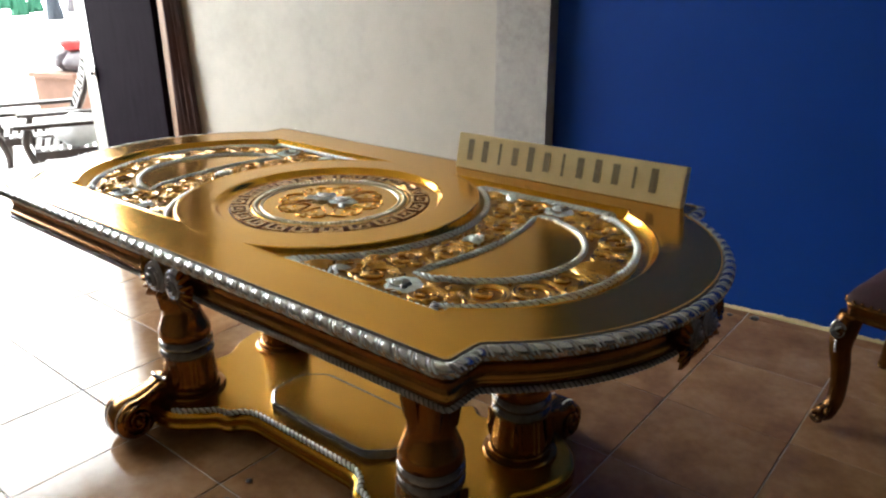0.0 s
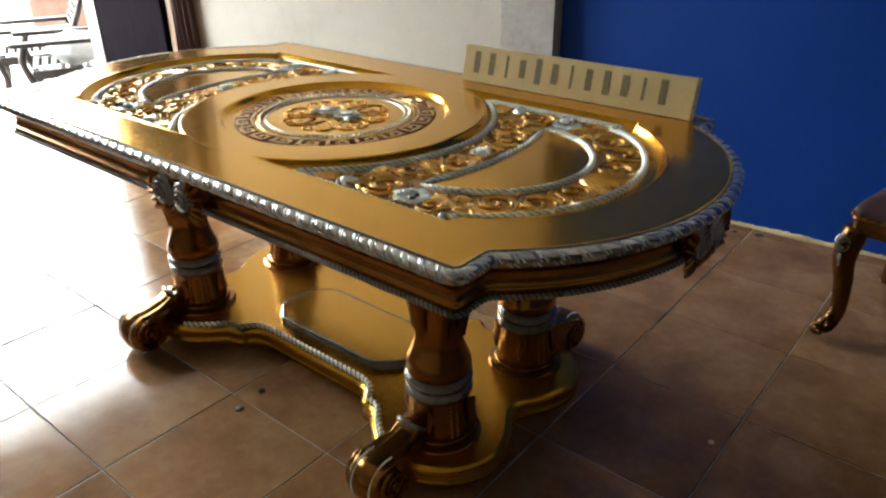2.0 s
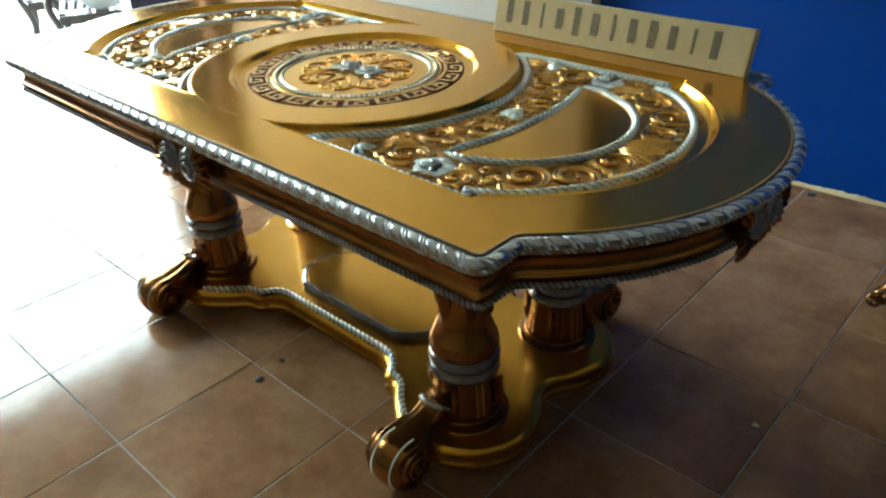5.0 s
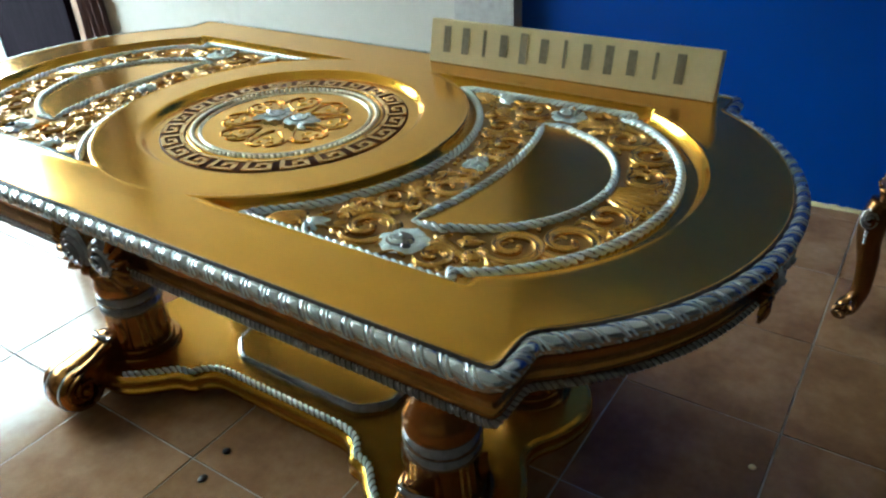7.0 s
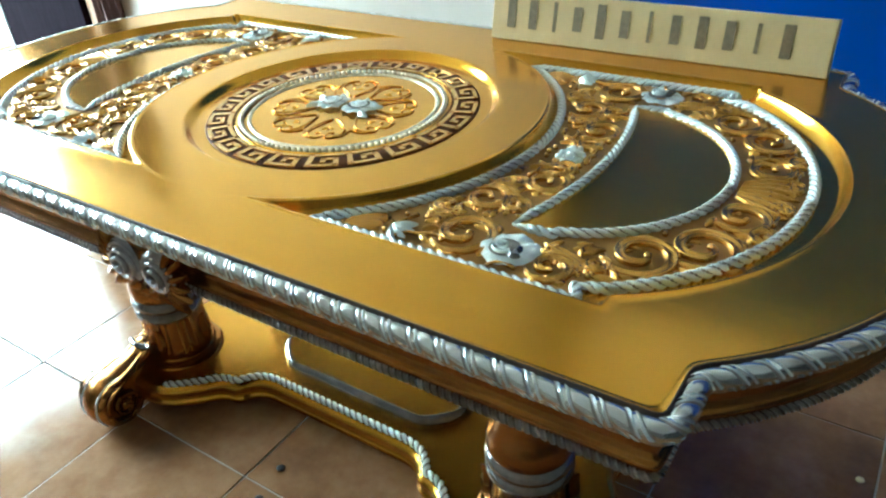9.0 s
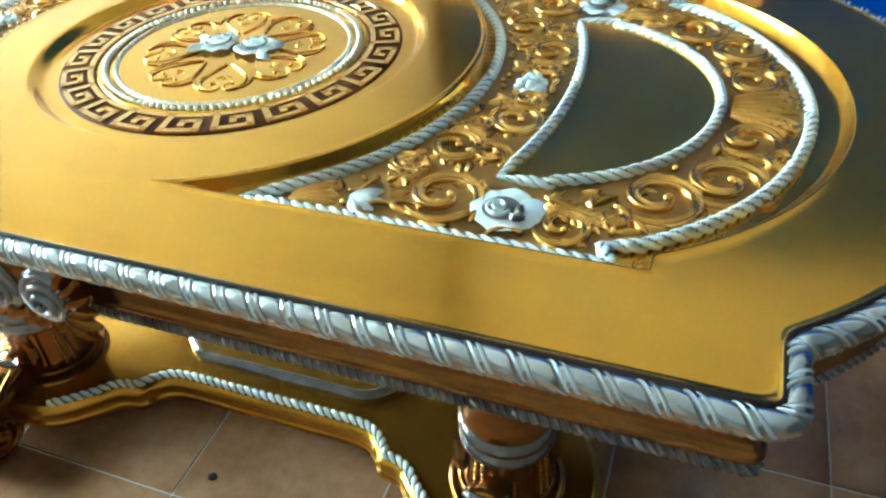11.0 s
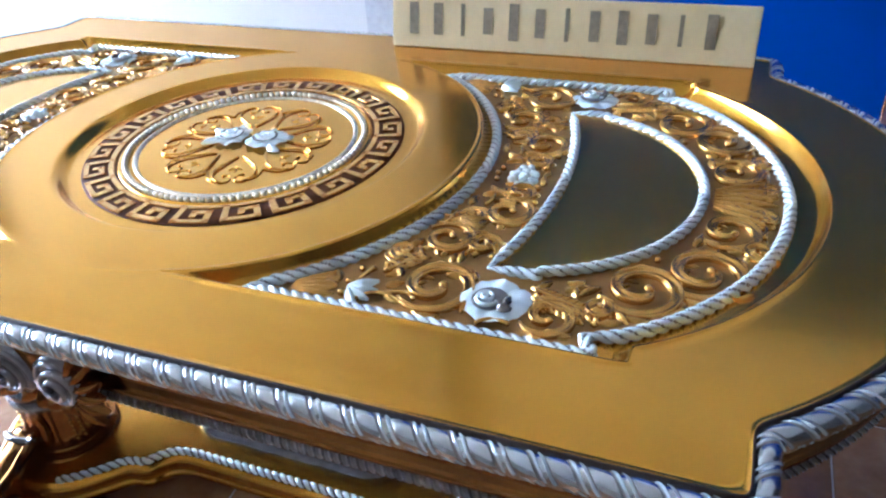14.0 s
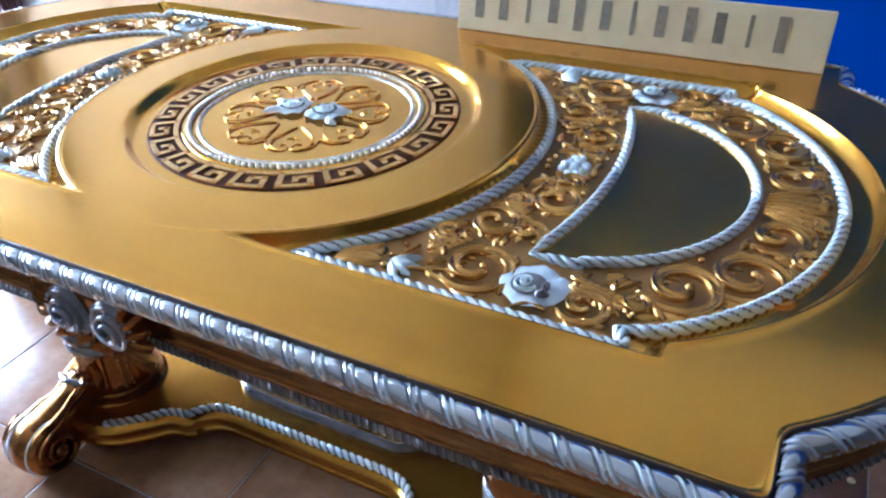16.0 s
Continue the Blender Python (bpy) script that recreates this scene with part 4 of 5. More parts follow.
# small curls, leaflets and berries between the large scrolls
rs = random.Random(11)
used = [(0.466, -0.296, 0.050), (0.612, -0.318, 0.034), (0.706, -0.236, 0.050), (0.774, -0.184, 0.052), (0.797, -0.082, 0.042), (0.444, -0.192, 0.038), (0.503, -0.108, 0.038), (0.545, -0.304, 0.046), (0.500, 0.0, 0.036), (0.376, -0.322, 0.026)]
fillers = 0
for _ in range(6000):
    x, y = rs.uniform(0.30, 0.86), rs.uniform(-0.355, 0.0)
    if not inside(FIELD, x, y) or inside(WINDOW, x, y) or gap_to(FIELD, x, y) < 0.020 or gap_to(WINDOW, x, y) < 0.020:
        continue
    if any(math.hypot(x - a, y - b) < c for a, b, c in used):
        continue
    kind = rs.random()
    h = rs.uniform(0, 6.28)
    ex, ey = x + 0.034 * math.cos(h), y + 0.034 * math.sin(h)
    if not inside(FIELD, ex, ey) or inside(WINDOW, ex, ey) or gap_to(FIELD, ex, ey) < 0.012 or gap_to(WINDOW, ex, ey) < 0.012:
        continue
    if kind < 0.16:
        g.scroll((x, y), h, rs.uniform(0.035, 0.055), rs.choice((-1, 1)) * 10, rs.choice((-1, 1)) * 90, 0.0038, 0.0022, ZS - 0.001, n=14, arch=0.002)
    elif kind < 0.85:
        g.leaf((x, y), h, rs.uniform(0.022, 0.036), rs.uniform(0.011, 0.016), ZS - 0.002, rs.uniform(0.004, 0.007), rs.uniform(-1.2, 1.2), 5)
    else:
        g.ball((x, y, ZS - 0.0005), rs.uniform(0.004, 0.006), 4, 7)
    used.append((x, y, 0.0155))
    fillers += 1
    if fillers > 84:
        break
g.mirror_y()
# fan of long leaves at the middle of the bow
for i in range(7):
    g.leaf((0.772, -0.024 + 0.008 * i), -0.45 + 0.15 * i, 0.085, 0.013, ZS - 0.001, 0.008, 0, 6)
tagged(g.done("leafwork", GOLD_CARVED, panel_ground, "dense small gold leaves and curls"), kind="stuff")
for sy, sd in ((-1, 5), (1, 6)):
    g = Geo()
    rose(g, 0.545, sy * 0.304, 0.7770, 0.040, sd, sy * 0.9, 4, False)
    g.done("silver_rose", SILVER, panel_ground, "open silver rose")
    mesh_ob("hollow", *hollow(0.541, sy * 0.309, 0.7795, 0.034), PATINA_SHADE, panel_ground, "dark hollow among the petals")
    g = Geo()
    heart(g, 0.537, sy * 0.312, 0.7790, 0.038, 0.8)
    g.done("rose_heart", SILVER, panel_ground, "silver spiral heart of the rose")
    g = Geo()
    for k in range(3):
        g.leaf((0.552 + 0.006 * k, sy * (0.320 - 0.010 * k)), 0.5 * sy + 0.8 * k * sy, 0.020, 0.013, 0.7850, 0.006, 1.2)
    g.done("rose_petal", SILVER_DARK, panel_ground, "dark inner petals")
    g = Geo()
    for k in range(4):
        g.leaf((0.362, sy * 0.330), sy * (-0.5 + 0.5 * k), 0.040, 0.014, ZS, 0.009, 0.2)
    g.done("silver_bud", SILVER, panel_ground, "silver lily bud")
g = Geo()
rg = random.Random(4)
for _ in range(26):
    a, q = rg.uniform(0, 6.28), 0.024 * math.sqrt(rg.random())
    g.ball((0.496 + q * math.cos(a), q * 1.2 * math.sin(a), 0.779 + 0.006 * (1 - q / 0.024)), 0.0062, 5, 8)
tagged(g.done("fruit", SILVER, panel_ground, "silver bunch of small berries"), kind="stuff")
panel_ground.matrix_basis = pose(0, 0, -0.0178)
again(panel_ground, pose(0, 0, -0.0178, 0, 0, 180))

# ---- carved ornaments on the apron ----


def apron_ornament(m, name, label, wide=1.0, drop=0.0):
    """Two spiral rosettes with leaves to both sides, modelled flat and stood upright, facing -y."""
    turn = m @ pose(0, 0, 0, 90, 0, 0)
    g = Geo()
    n = 40
    vs = []
    for k, z in ((1.0, 0.0), (0.96, 0.006), (0.6, 0.010), (0.05, 0.011)):
        for q in range(n):
            b = 2 * math.pi * q / n
            rr = 1 + 0.10 * math.cos(9 * b)
            vs.append((k * rr * 0.075 * wide * math.cos(b), k * rr * 0.040 * math.sin(b) - drop, z))
    g.add(vs, strip_faces(4, n, False, True))
    base = g.placed(turn).done(name, GOLD_BROWN, table, label)
    for sx in (-0.036, 0.036):
        g = Geo()
        n = 64
        pts = [(sx + (0.003 + 0.029 * i / n) * math.cos(19 * i / n), -(0.003 + 0.029 * i / n) * math.sin(19 * i / n), 0.026 - 0.014 * i / n) for i in range(n + 1)]
        g.tube(pts, [0.0036] * (n + 1), 6, 1.3)
        v = [(sx + r * math.cos(2 * math.pi * j / 24), r * math.sin(2 * math.pi * j / 24), z) for r, z in ((0.035, 0.004), (0.034, 0.013), (0.024, 0.015), (0.001, 0.018)) for j in range(24)]
        g.add(v, strip_faces(4, 24, False, True))
        g.placed(turn).done("spiral_rosette", SILVER_ROSE, base, "dark silver spiral rosette")
    for sx in (-1, 1):
        for k in range(6):
            g = Geo()
            h = (0.0 if sx > 0 else math.pi) + sx * (-1.15 + 0.40 * k)
            g.leaf((sx * 0.050 * wide, -0.018 + 0.006 * k - drop), h, 0.044 * min(wide, 1.0), 0.020, 0.008, 0.014, sx * 0.7)
            g.placed(turn).done("leaf", GOLD_BROWN, base)
        for k in range(3):
            g = Geo()
            g.leaf((sx * (0.008 + 0.018 * k), -0.026 - drop), -1.57 + sx * 0.35 * k, 0.028, 0.020, 0.006, 0.013)
            g.placed(turn).done("leaf", GOLD_BROWN, base)
    return base


apron_ornament(pose(0.034, -0.526, 0.711) @ Matrix.Scale(1.14, 4), "side_ornament", "carved gold leaves round two rosettes")
apron_ornament(pose(0.0, 0.526, 0.711, 0, 0, 180) @ Matrix.Scale(1.14, 4), "side_ornament", "carved gold leaves round two rosettes")
apron_ornament(pose(1.044, 0.0, 0.702, 0, 0, 90), "end_ornament", "carved gold leaves under the bowed end", 1.30, 0.0)
apron_ornament(pose(-1.044, 0.0, 0.702, 0, 0, -90), "end_ornament", "carved gold leaves under the bowed end", 1.30, 0.0)

# ---- lower platform ----
PLAT_Q = smooth_curve([(0.200, 0.177), (0.234, 0.184), (0.262, 0.204), (0.282, 0.234)], 6) + smooth_curve([(0.290, 0.232), (0.328, 0.243), (0.366, 0.280), (0.430, 0.328), (0.505, 0.343), (0.580, 0.322), (0.645, 0.270), (0.680, 0.190), (0.662, 0.105), (0.622, 0.040), (0.612, 0.0)], 6)[:-1]
quad = [tuple(p) for p in PLAT_Q]
tip_pt = (0.612, 0.0)
far = [(x, y + 0.070 * float(step01((0.36 - x) / 0.10))) for x, y in quad]
PLAT = far + [tip_pt] + [(x, -y) for x, y in quad[::-1]] + [(-x, -y) for x, y in quad] + [(-0.612, 0.0)] + [(-x, y) for x, y in far[::-1]]
PLAT = PLAT[::-1]
plat_path = rounded(PLAT, 0.008, 2)
PZ = 0.070
prof = [(-0.004, PZ), (0.0, PZ - 0.001), (0.005, PZ - 0.007), (0.010, PZ - 0.010), (0.012, PZ - 0.018), (0.006, PZ - 0.026), (0.003, PZ - 0.036), (0.009, PZ - 0.044), (0.012, PZ - 0.050), (0.010, PZ - 0.057), (-0.004, PZ - 0.059)]
platform = sweep("platform", plat_path, prof, OLD_GOLD, table, "waisted gold lower platform with moulded edge")
pp = [tuple(p + -0.004 * n) for p, n in zip(plat_path, normals2(plat_path))]
mesh_ob("platform_top", [(x, y, PZ) for x, y in pp] + [(x, y, PZ - 0.059) for x, y in pp], [tuple(range(len(pp))), tuple(reversed(range(len(pp), 2 * len(pp))))], OLD_GOLD, platform, "", False)
waist = rope("platform_rope", level(plat_path - 0.010 * normals2(plat_path), PZ + 0.001), 0.0095, 0.0185, SILVER, platform, "silver rope along the waist of the platform", twist=2.0, sides=14, per=12, deep=0.5)
bm = bmesh.new()
bm.from_mesh(waist.data)
bmesh.ops.delete(bm, geom=[q for q in bm.verts if abs(q.co.x) > 0.440 or q.co.y > 0], context="VERTS")
bm.to_mesh(waist.data)
bm.free()
PLATE = [(0.200, -0.113), (0.264, -0.056), (0.264, 0.056), (0.200, 0.113), (-0.200, 0.113), (-0.264, 0.056), (-0.264, -0.056), (-0.200, -0.113)]
pl = rounded(PLATE, 0.006, 14)
sweep("plate_rim", pl, [(0.010, PZ - 0.002), (0.012, PZ + 0.008), (0.008, PZ + 0.019), (0.0, PZ + 0.023), (-0.006, PZ + 0.021)], SILVER_DARK, platform, "aged silver rim of the raised plate")
mesh_ob("raised_plate", [(x * 0.985, y * 0.97, PZ + 0.0215) for x, y in pl], [tuple(range(len(pl)))], OLD_GOLD, platform, "plain raised gold plate", False)

# ---- columns and scroll feet ----


def leafy(n, depth, power=1.0):
    return lambda a, z: 1 + depth * abs(math.cos(n * a / 2)) ** power - depth * 0.5


def column(x, y, near):
    """near: -1 when the foot points to -y."""
    col = mesh_ob("column", *lathe(smooth_curve([(0.076, 0.096), (0.080, 0.108), (0.076, 0.135), (0.071, 0.172), (0.068, 0.196), (0.071, 0.204)], 4), 112, leafy(16, 0.07, 0.6)), GOLD_BROWN, table, "turned and carved gold column with silver rings")
    for nm, pr, mt, lb in (
        ("column_base", smooth_curve([(0.104, PZ), (0.107, 0.076), (0.098, 0.082), (0.084, 0.084), (0.090, 0.089), (0.086, 0.096), (0.068, 0.099)], 4), GOLD_BROWN, ""),
        ("capital", smooth_curve([(0.072, 0.258), (0.081, 0.272), (0.080, 0.296), (0.068, 0.328), (0.058, 0.365), (0.055, 0.43), (0.061, 0.52), (0.078, 0.60), (0.100, 0.65), (0.112, 0.69)], 5), GOLD_BROWN, "flared gold capital with a rounded collar"),
    ):
        mesh_ob(nm, *lathe(pr, 48, None), mt, col, lb)
    for z in (0.217, 0.247):
        mesh_ob("ring", *lathe([(0.068, z - 0.017), (0.079, z - 0.015), (0.0845, z - 0.006), (0.0845, z + 0.004), (0.079, z + 0.012), (0.068, z + 0.015)], 48), SILVER_DARK, col, "plain dull silver ring")
    # leaves standing on the lower drum and under the capital
    for z0, z1, r0, r1, w in ((0.102, 0.196, 0.080, 0.071, 0.028), (0.37, 0.655, 0.058, 0.104, 0.050)):
        pts = []
        for k in range(8):
            s = k / 7
            z = z0 + (z1 - z0) * s
            r = r0 + (r1 - r0) * s ** 1.6 + (0.010 * math.sin(math.pi * s) + (0.014 * max(0, s - 0.7) / 0.3))
            hw = w * 0.5 * math.sin(math.pi * min(1, 0.12 + 0.83 * s)) ** 0.6
            for q in (-1, -0.5, 0, 0.5, 1):
                b = q * hw / r
                rr = r + 0.010 * (1 - abs(q)) - 0.007 * abs(q)
                pts.append((rr * math.cos(b), rr * math.sin(b), z - 0.008 * abs(q)))
        leaf0 = mesh_ob("acanthus_leaf", pts, strip_faces(8, 5, False, False), GOLD_BROWN, col)
        for i in range(1, 4 if z0 < 0.3 else 6):
            again(leaf0, pose(0, 0, 0, 0, 0, (90 if z0 < 0.3 else 60) * i))
    # beaded straps on the drum
    for i in range(4):
        g = Geo()
        for k in range(8):
            z = 0.108 + 0.012 * k
            r = 0.083 - 0.0012 * k
            for da in (-0.10, 0.10):
                b = math.pi / 4 + i * math.pi / 2 + da
                g.ball((r * math.cos(b), r * math.sin(b), z), 0.0048, 4, 7)
        tagged(g.done("bead_strap", GOLD_CARVED, col, "twin rows of bright gold beads"), kind="stuff")
    col.matrix_basis = pose(x, y, 0, 0, 0, 22.5)
    return col


def foot_outline():
    """Side view of the foot in (outward, up): a fat roll at the floor rising to a curled neck."""
    roll = [(0.170 + 0.063 * math.cos(t), 0.064 + 0.063 * math.sin(t)) for t in np.linspace(-2.5, 1.75, 26)]
    neck = smooth_curve([(0.118, 0.132), (0.088, 0.138), (0.066, 0.148), (0.048, 0.158), (0.026, 0.152), (0.022, 0.138)], 5)
    back = [(0.000, 0.120), (-0.010, 0.080), (0.0, 0.03), (0.06, 0.014)]
    return roll + neck + back


def scroll_foot(x, y, turn):
    o = foot_outline()
    n = len(o)
    hw = 0.052
    ft = []
    layers = ((-hw, 0.80), (-hw * 0.94, 0.92), (-hw * 0.80, 0.985), (-hw * 0.66, 1.0), (-hw * 0.56, 0.965), (-hw * 0.44, 1.02), (0.0, 1.04), (hw * 0.44, 1.02), (hw * 0.56, 0.965), (hw * 0.66, 1.0), (hw * 0.80, 0.985), (hw * 0.94, 0.92), (hw, 0.80))
    cy = sum(p[0] for p in o) / n
    cz = 0.075
    for xx, k in layers:
        ft += [(xx * (0.66 + 0.34 * float(step01((p[0] - 0.085) / 0.05))), -(cy + (p[0] - cy) * k), max(0.001, cz + (p[1] - cz) * k)) for p in o]
    faces = strip_faces(len(layers), n, False, True) + [tuple(range(n)), tuple(reversed(range((len(layers) - 1) * n, len(layers) * n)))]
    foot = mesh_ob("scroll_foot", ft, faces, GOLD_BROWN, table, "gold scroll foot with silver beading")
    foot.matrix_basis = pose(x, y, 0, 0, 0, turn)
    g = Geo()
    for side in (-1, 1):
        for i in range(0, 46):
            t = -1.0 + 3.0 * i / 45
            g.ball((side * hw * 0.56, -(0.170 + 0.063 * math.cos(t)), 0.064 + 0.063 * math.sin(t)), 0.0024, 4, 6)
    tagged(g.done("beading", SILVER, foot, "rows of tiny silver beads"), kind="stuff")
    for side in (-1, 1):
        g = Geo()
        m = 50
        g.tube([(side * (hw + 0.004), -(0.170 + (0.052 - 0.044 * i / m) * math.cos(1.7 - 13 * i / m)), 0.064 + (0.052 - 0.044 * i / m) * math.sin(1.7 - 13 * i / m)) for i in range(m + 1)], [0.006] * (m + 1), 6)
        g.ball((side * hw, -0.170, 0.064), 0.014, 5, 9)
        g.done("volute", GOLD_BROWN, foot, "raised spiral")
    g = Geo()
    for i in range(3):
        g.tube([(-0.034 + 0.068 * k / 6, -0.056 + 0.012 * i - 0.012 * math.sin(math.pi * k / 6), 0.152 + 0.006 * math.sin(math.pi * k / 6) - 0.010 * i) for k in range(7)], [0.008] * 7, 7)
    g.done("curl", SILVER_DARK, foot, "curled leaf end")
    return foot


CX, CY = 0.52, 0.196
for sx in (-1, 1):
    for sy in (-1, 1):
        x = sx * CX
        column(x, sy * CY, sy)
        scroll_foot(x - 0.01, sy * 0.245, 0 if sy < 0 else 180)


# ---- things on and beside the table ----
sign = thing("number_board", "cream board with dark hand-drawn marks standing on the table edge", "sign", m=pose(0.075, 0.463, TOP + 0.0012, -13, 0, 0.4))
box("board", (0, 0, 0), (0.732, 0.028, 0.108), FOAM, sign, "", 0.0025)
for i in range(12):
    x = 0.050 + i * 0.0545
    lean = (0, 0, 0, 0.006, -0.004, 0.004, 0, 0.003, 0, 0.004, 0.003, 0)[i]
    box("bar", (x - (0.004 if i in (2, 6, 10) else 0.010), -0.0012, 0.028 + lean), (x + (0.004 if i in (2, 6, 10) else 0.010), 0.0005, 0.092 - lean), PENCIL, sign, "", 0.0)
for x, z in ((0.7315, 0.083), (0.7315, 0.03)):
    box("nail_hole", (x, 0.010, z), (x + 0.001, 0.015, z + 0.008), PENCIL, sign, "", 0.0)


def cabriole(g, x, y, sx, sy, h=0.40):
    """A curved front leg that bulges at the knee and turns out at the toe."""
    way = ((0.0, h), (0.013, h - 0.06), (0.014, h - 0.12), (0.002, h - 0.20), (-0.001, h - 0.29), (0.010, 0.062), (0.034, 0.030))
    pts = smooth_curve([(x + sx * o, y + sy * o, z) for o, z in way], 5)
    rad = np.interp(np.linspace(0, 1, len(pts)), [0, 0.15, 0.35, 0.6, 0.8, 0.92, 1], [0.036, 0.039, 0.032, 0.026, 0.025, 0.031, 0.024])
    g.tube(pts, rad, 12)


chair = thing("dining_chair", "carved gold chair with dark red velvet seat by the blue wall", "chair", m=pose(1.452, 1.195, 0, 0, 0, -6) @ Matrix.Diagonal((1, 1, 0.965, 1)))
W, D = 0.285, 0.235
for sx in (-1, 1):
    g = Geo()
    cabriole(g, sx * (W - 0.02), -D + 0.02, sx * 0.9, -0.7)
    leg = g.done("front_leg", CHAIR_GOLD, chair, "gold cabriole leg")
    g = Geo()
    cx, cy = sx * (W - 0.002), -D - 0.012
    n = 44
    g.tube([(cx + (0.004 + 0.018 * i / n) * math.cos(14 * i / n) * sx, cy - 0.012 - 0.004 * math.cos(14 * i / n), 0.355 + (0.006 + 0.026 * i / n) * math.sin(14 * i / n)) for i in range(n + 1)], [0.0055] * (n + 1), 6)
    for k in range(4):
        g.ball((cx, cy - 0.008, 0.315 - 0.012 * k), 0.008 - 0.001 * k, 5, 8)
    g.done("knee_carving", SILVER_DARK, leg, "dark silver scroll on the knee")
    g = Geo()
    n = 30
    g.tube([(sx * (W + 0.008 + (0.005 + 0.019 * i / n) * math.cos(9 * i / n)), -D - 0.026 - 0.006 * (1 - i / n), 0.036 + (0.005 + 0.019 * i / n) * math.sin(9 * i / n)) for i in range(n + 1)], [0.0075] * (n + 1), 7)
    for k in range(3):
        g.leaf((sx * (W - 0.014), -D - 0.012), (-0.6 - 0.5 * k) if sx > 0 else (-2.5 + 0.5 * k), 0.050, 0.022, 0.052 + 0.012 * k, 0.016, 0.3)
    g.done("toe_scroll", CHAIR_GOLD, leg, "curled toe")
    g = Geo()
    g.tube(smooth_curve([(sx * (W - 0.05), D - 0.01, 0.42), (sx * (W - 0.05), D, 0.25), (sx * (W - 0.045), D + 0.01, 0.12), (sx * (W - 0.03), D + 0.05, 0.012)], 6), [0.022] * 19, 10)
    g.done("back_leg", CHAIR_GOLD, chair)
seat_path = rounded([(-W, -D), (0, -D - 0.03), (W, -D), (W - 0.035, D), (-W + 0.035, D)], 0.008, 10)
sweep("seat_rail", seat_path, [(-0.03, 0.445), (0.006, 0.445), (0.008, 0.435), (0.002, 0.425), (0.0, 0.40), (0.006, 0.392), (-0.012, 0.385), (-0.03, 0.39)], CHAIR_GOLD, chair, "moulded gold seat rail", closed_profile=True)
cushion = [(0.006, 0.447), (0.006, 0.455), (-0.004, 0.478), (-0.03, 0.500), (-0.08, 0.515), (-0.16, 0.522)]
sp = [tuple(p) for p in seat_path]
cv = [(p[0] * (1 + a / 0.3), p[1] * (1 + a / 0.26), z) for p in sp for a, z in cushion]
cf = strip_faces(len(sp), len(cushion), True, False)
cv.append((0, 0, 0.525))
cf += [(i * 6 + 5, ((i + 1) % len(sp)) * 6 + 5, len(cv) - 1) for i in range(len(sp))]
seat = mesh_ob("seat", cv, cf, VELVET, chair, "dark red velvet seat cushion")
g = Geo()
for p, n in list(zip(*[resample(seat_path, 0.024)[0].tolist()] * 2)):
    g.ball((p[0] * 1.024, p[1] * 1.028, 0.452), 0.0065, 4, 7)
tagged(g.done("nail_row", CHAIR_GOLD, seat, "row of brass nail heads"), kind="stuff")
for sx in (-1, 1):
    g = Geo()
    g.tube(smooth_curve([(sx * (W - 0.09), D - 0.01, 0.40), (sx * (W - 0.09), D + 0.015, 0.55), (sx * (W - 0.075), D + 0.05, 0.78), (sx * (W - 0.11), D + 0.09, 1.0), (0, D + 0.11, 1.10)], 7), np.linspace(0.024, 0.02, 29), 10)
    for k in range(9):
        g.ball((sx * (W - 0.088 + 0.002 * k), D + 0.0 + 0.006 * k, 0.53 + 0.03 * k), 0.013, 5, 8)
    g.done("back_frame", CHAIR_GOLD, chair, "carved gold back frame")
v = []
for i in range(9):
    for j in range(9):
        s, t = j / 8 * 2 - 1, i / 8
        v.append((s * (W - 0.115) * (1 - 0.25 * max(0, t - 0.6) / 0.4), D + 0.012 + 0.085 * t - 0.035 * (1 - s * s) * math.sin(math.pi * t), 0.56 + 0.46 * t))
back = mesh_ob("backrest", v, strip_faces(9, 9, False, False), VELVET, chair, "dark red velvet back pad")
back.modifiers.new("thick", "SOLIDIFY").thickness = 0.03

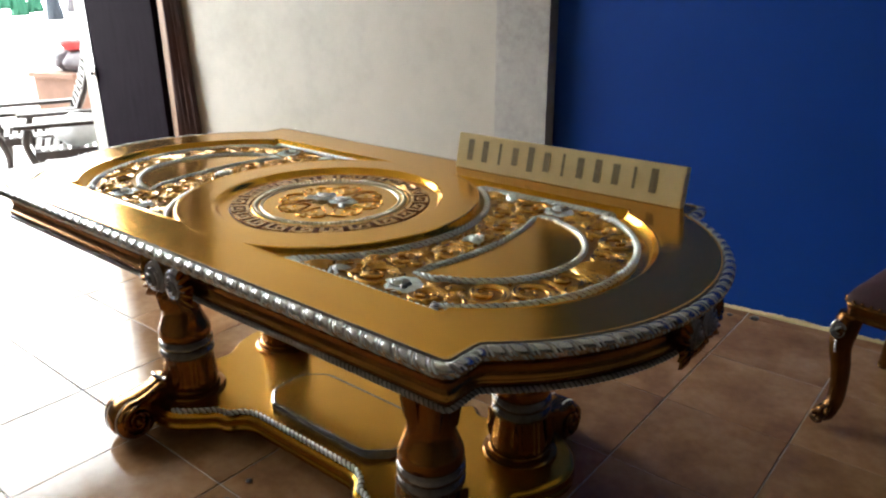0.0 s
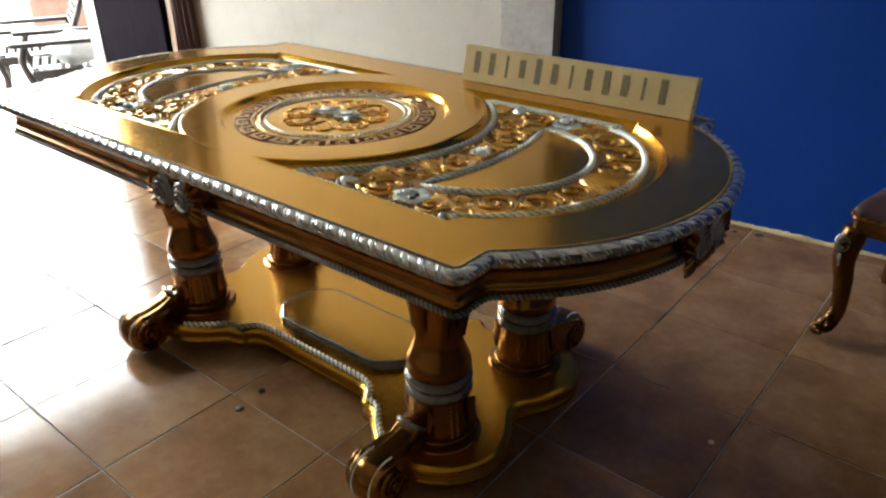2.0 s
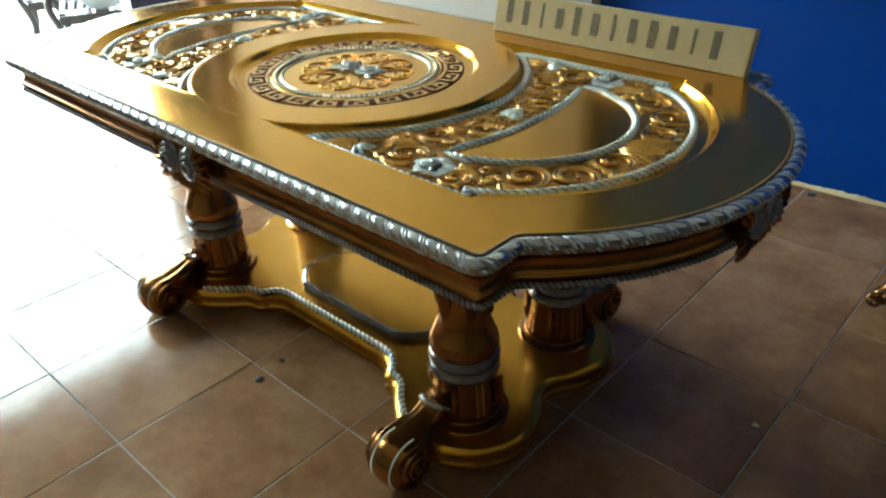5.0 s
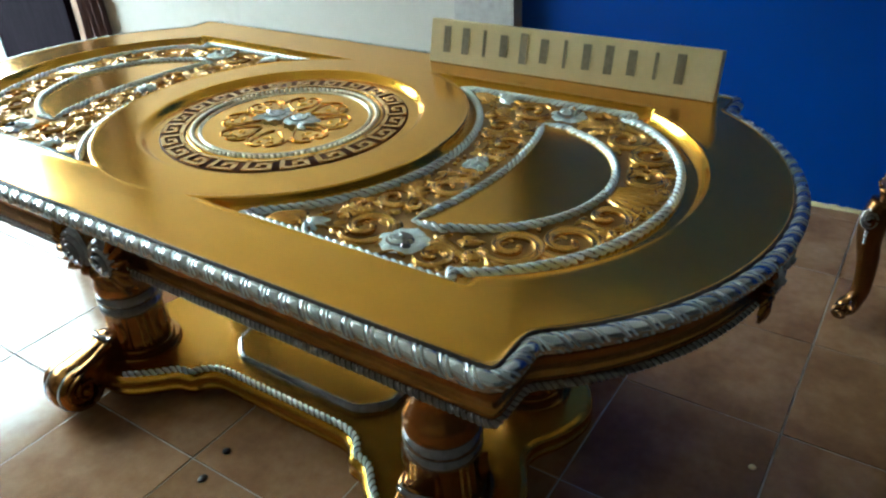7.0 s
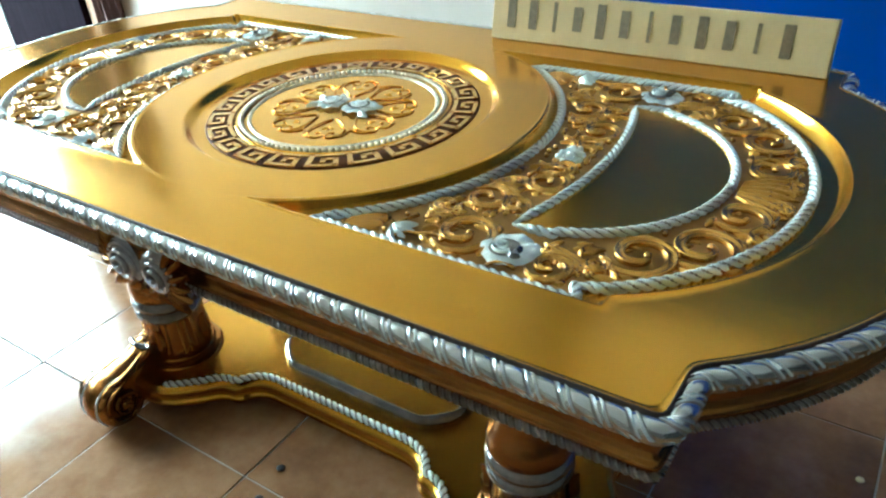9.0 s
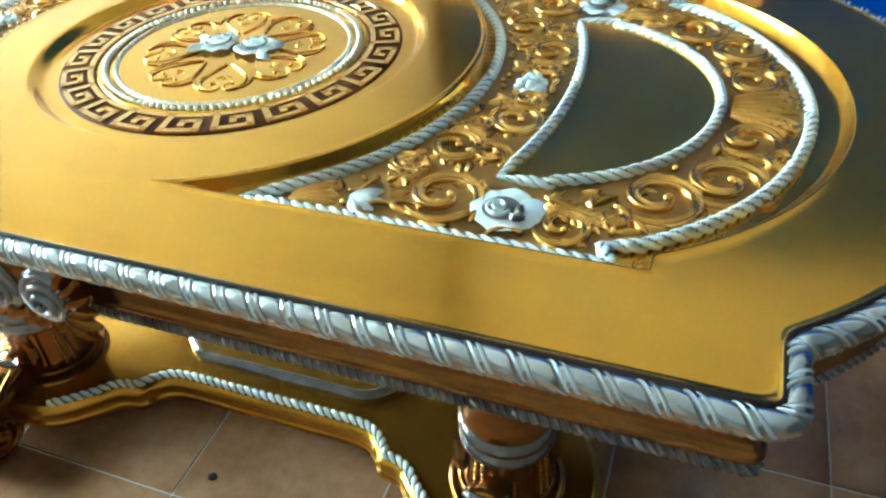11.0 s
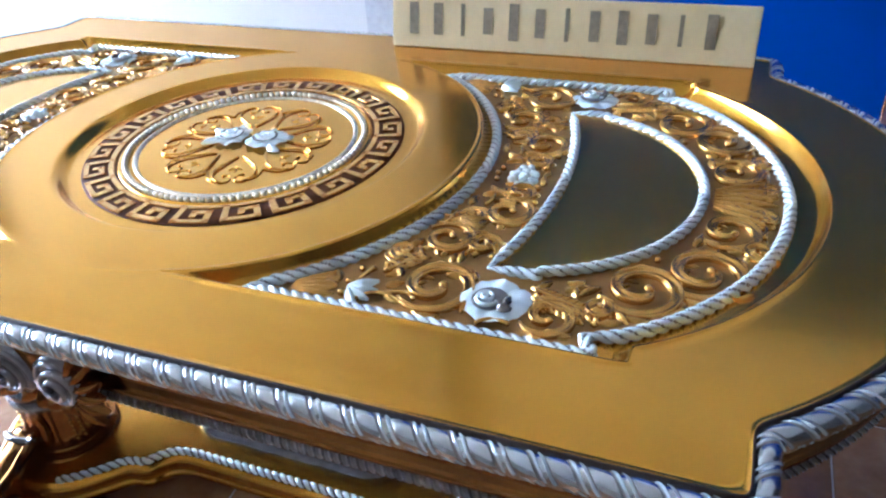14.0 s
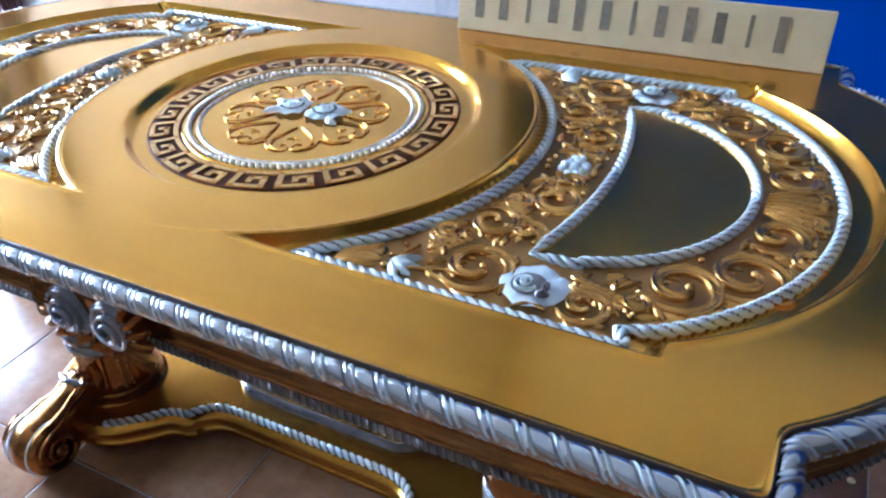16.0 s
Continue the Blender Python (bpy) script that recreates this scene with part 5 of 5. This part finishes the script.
# specks of dirt on the floor
for x, y, r in ((-0.048, -0.333, 0.010), (-0.030, -0.424, 0.012), (0.733, 1.625, 0.02), (0.64, 1.60, 0.012), (1.063, 0.272, 0.009)):
    bm = bmesh.new()
    bmesh.ops.create_icosphere(bm, subdivisions=2, radius=r)
    for vv in bm.verts:
        vv.co *= 1 + 0.35 * noise.noise(vv.co * 60 + Vector((x, y, 0)) * 30)
        vv.co.z *= 0.35
    o = part("dirt_crumb", bm, FOAM if r == 0.009 else BLACK_LINE, None, "", True)
    o.matrix_basis = pose(x, y, r * 0.2)
    tagged(o, "pale scrap of paper on the floor tiles" if r == 0.009 else "dark crumb of dirt on the floor tiles", "crumb", "dirt on the floor")

# ---- floor tiles ----
TX, TY, PX, PY = -0.105, -0.795, 0.4000, 0.4040
bm = bmesh.new()
box_bm(bm, (0.0022, 0.0022, -0.012), (PX - 0.0022, PY - 0.0022, 0.0), 0.0016)
first = None
rt = random.Random(2)
rest_v, rest_f = [], []
for i in range(-11, 13):
    for j in range(-10, 8):
        x, y = TX + i * PX, TY + j * PY
        if x < -4.3 or x > 4.4 or y < -4.6 or y > 1.9:
            continue
        if x > 3.2 or y < -2.8:
            n0 = len(rest_v)
            for zz, e in ((-0.012, 0.0022), (-0.0014, 0.0022), (0.0, 0.0038)):
                rest_v += [(x + e, y + e, zz), (x + PX - e, y + e, zz), (x + PX - e, y + PY - e, zz), (x + e, y + PY - e, zz)]
            for k in range(2):
                rest_f += [(n0 + 4 * k + q, n0 + 4 * k + (q + 1) % 4, n0 + 4 * k + 4 + (q + 1) % 4, n0 + 4 * k + 4 + q) for q in range(4)]
            rest_f.append((n0 + 8, n0 + 9, n0 + 10, n0 + 11))
            continue
        if first is None:
            first = part("tile", bm, TILE, floor)
            o = first
        else:
            o = first.copy()
            scene.collection.objects.link(o)
        o.matrix_basis = pose(x, y, rt.uniform(-0.0012, 0.0), rt.uniform(-0.06, 0.06), rt.uniform(-0.06, 0.06), 0)
tagged(mesh_ob("tile_field", rest_v, rest_f, TILE, floor, smooth=False), kind="stuff")
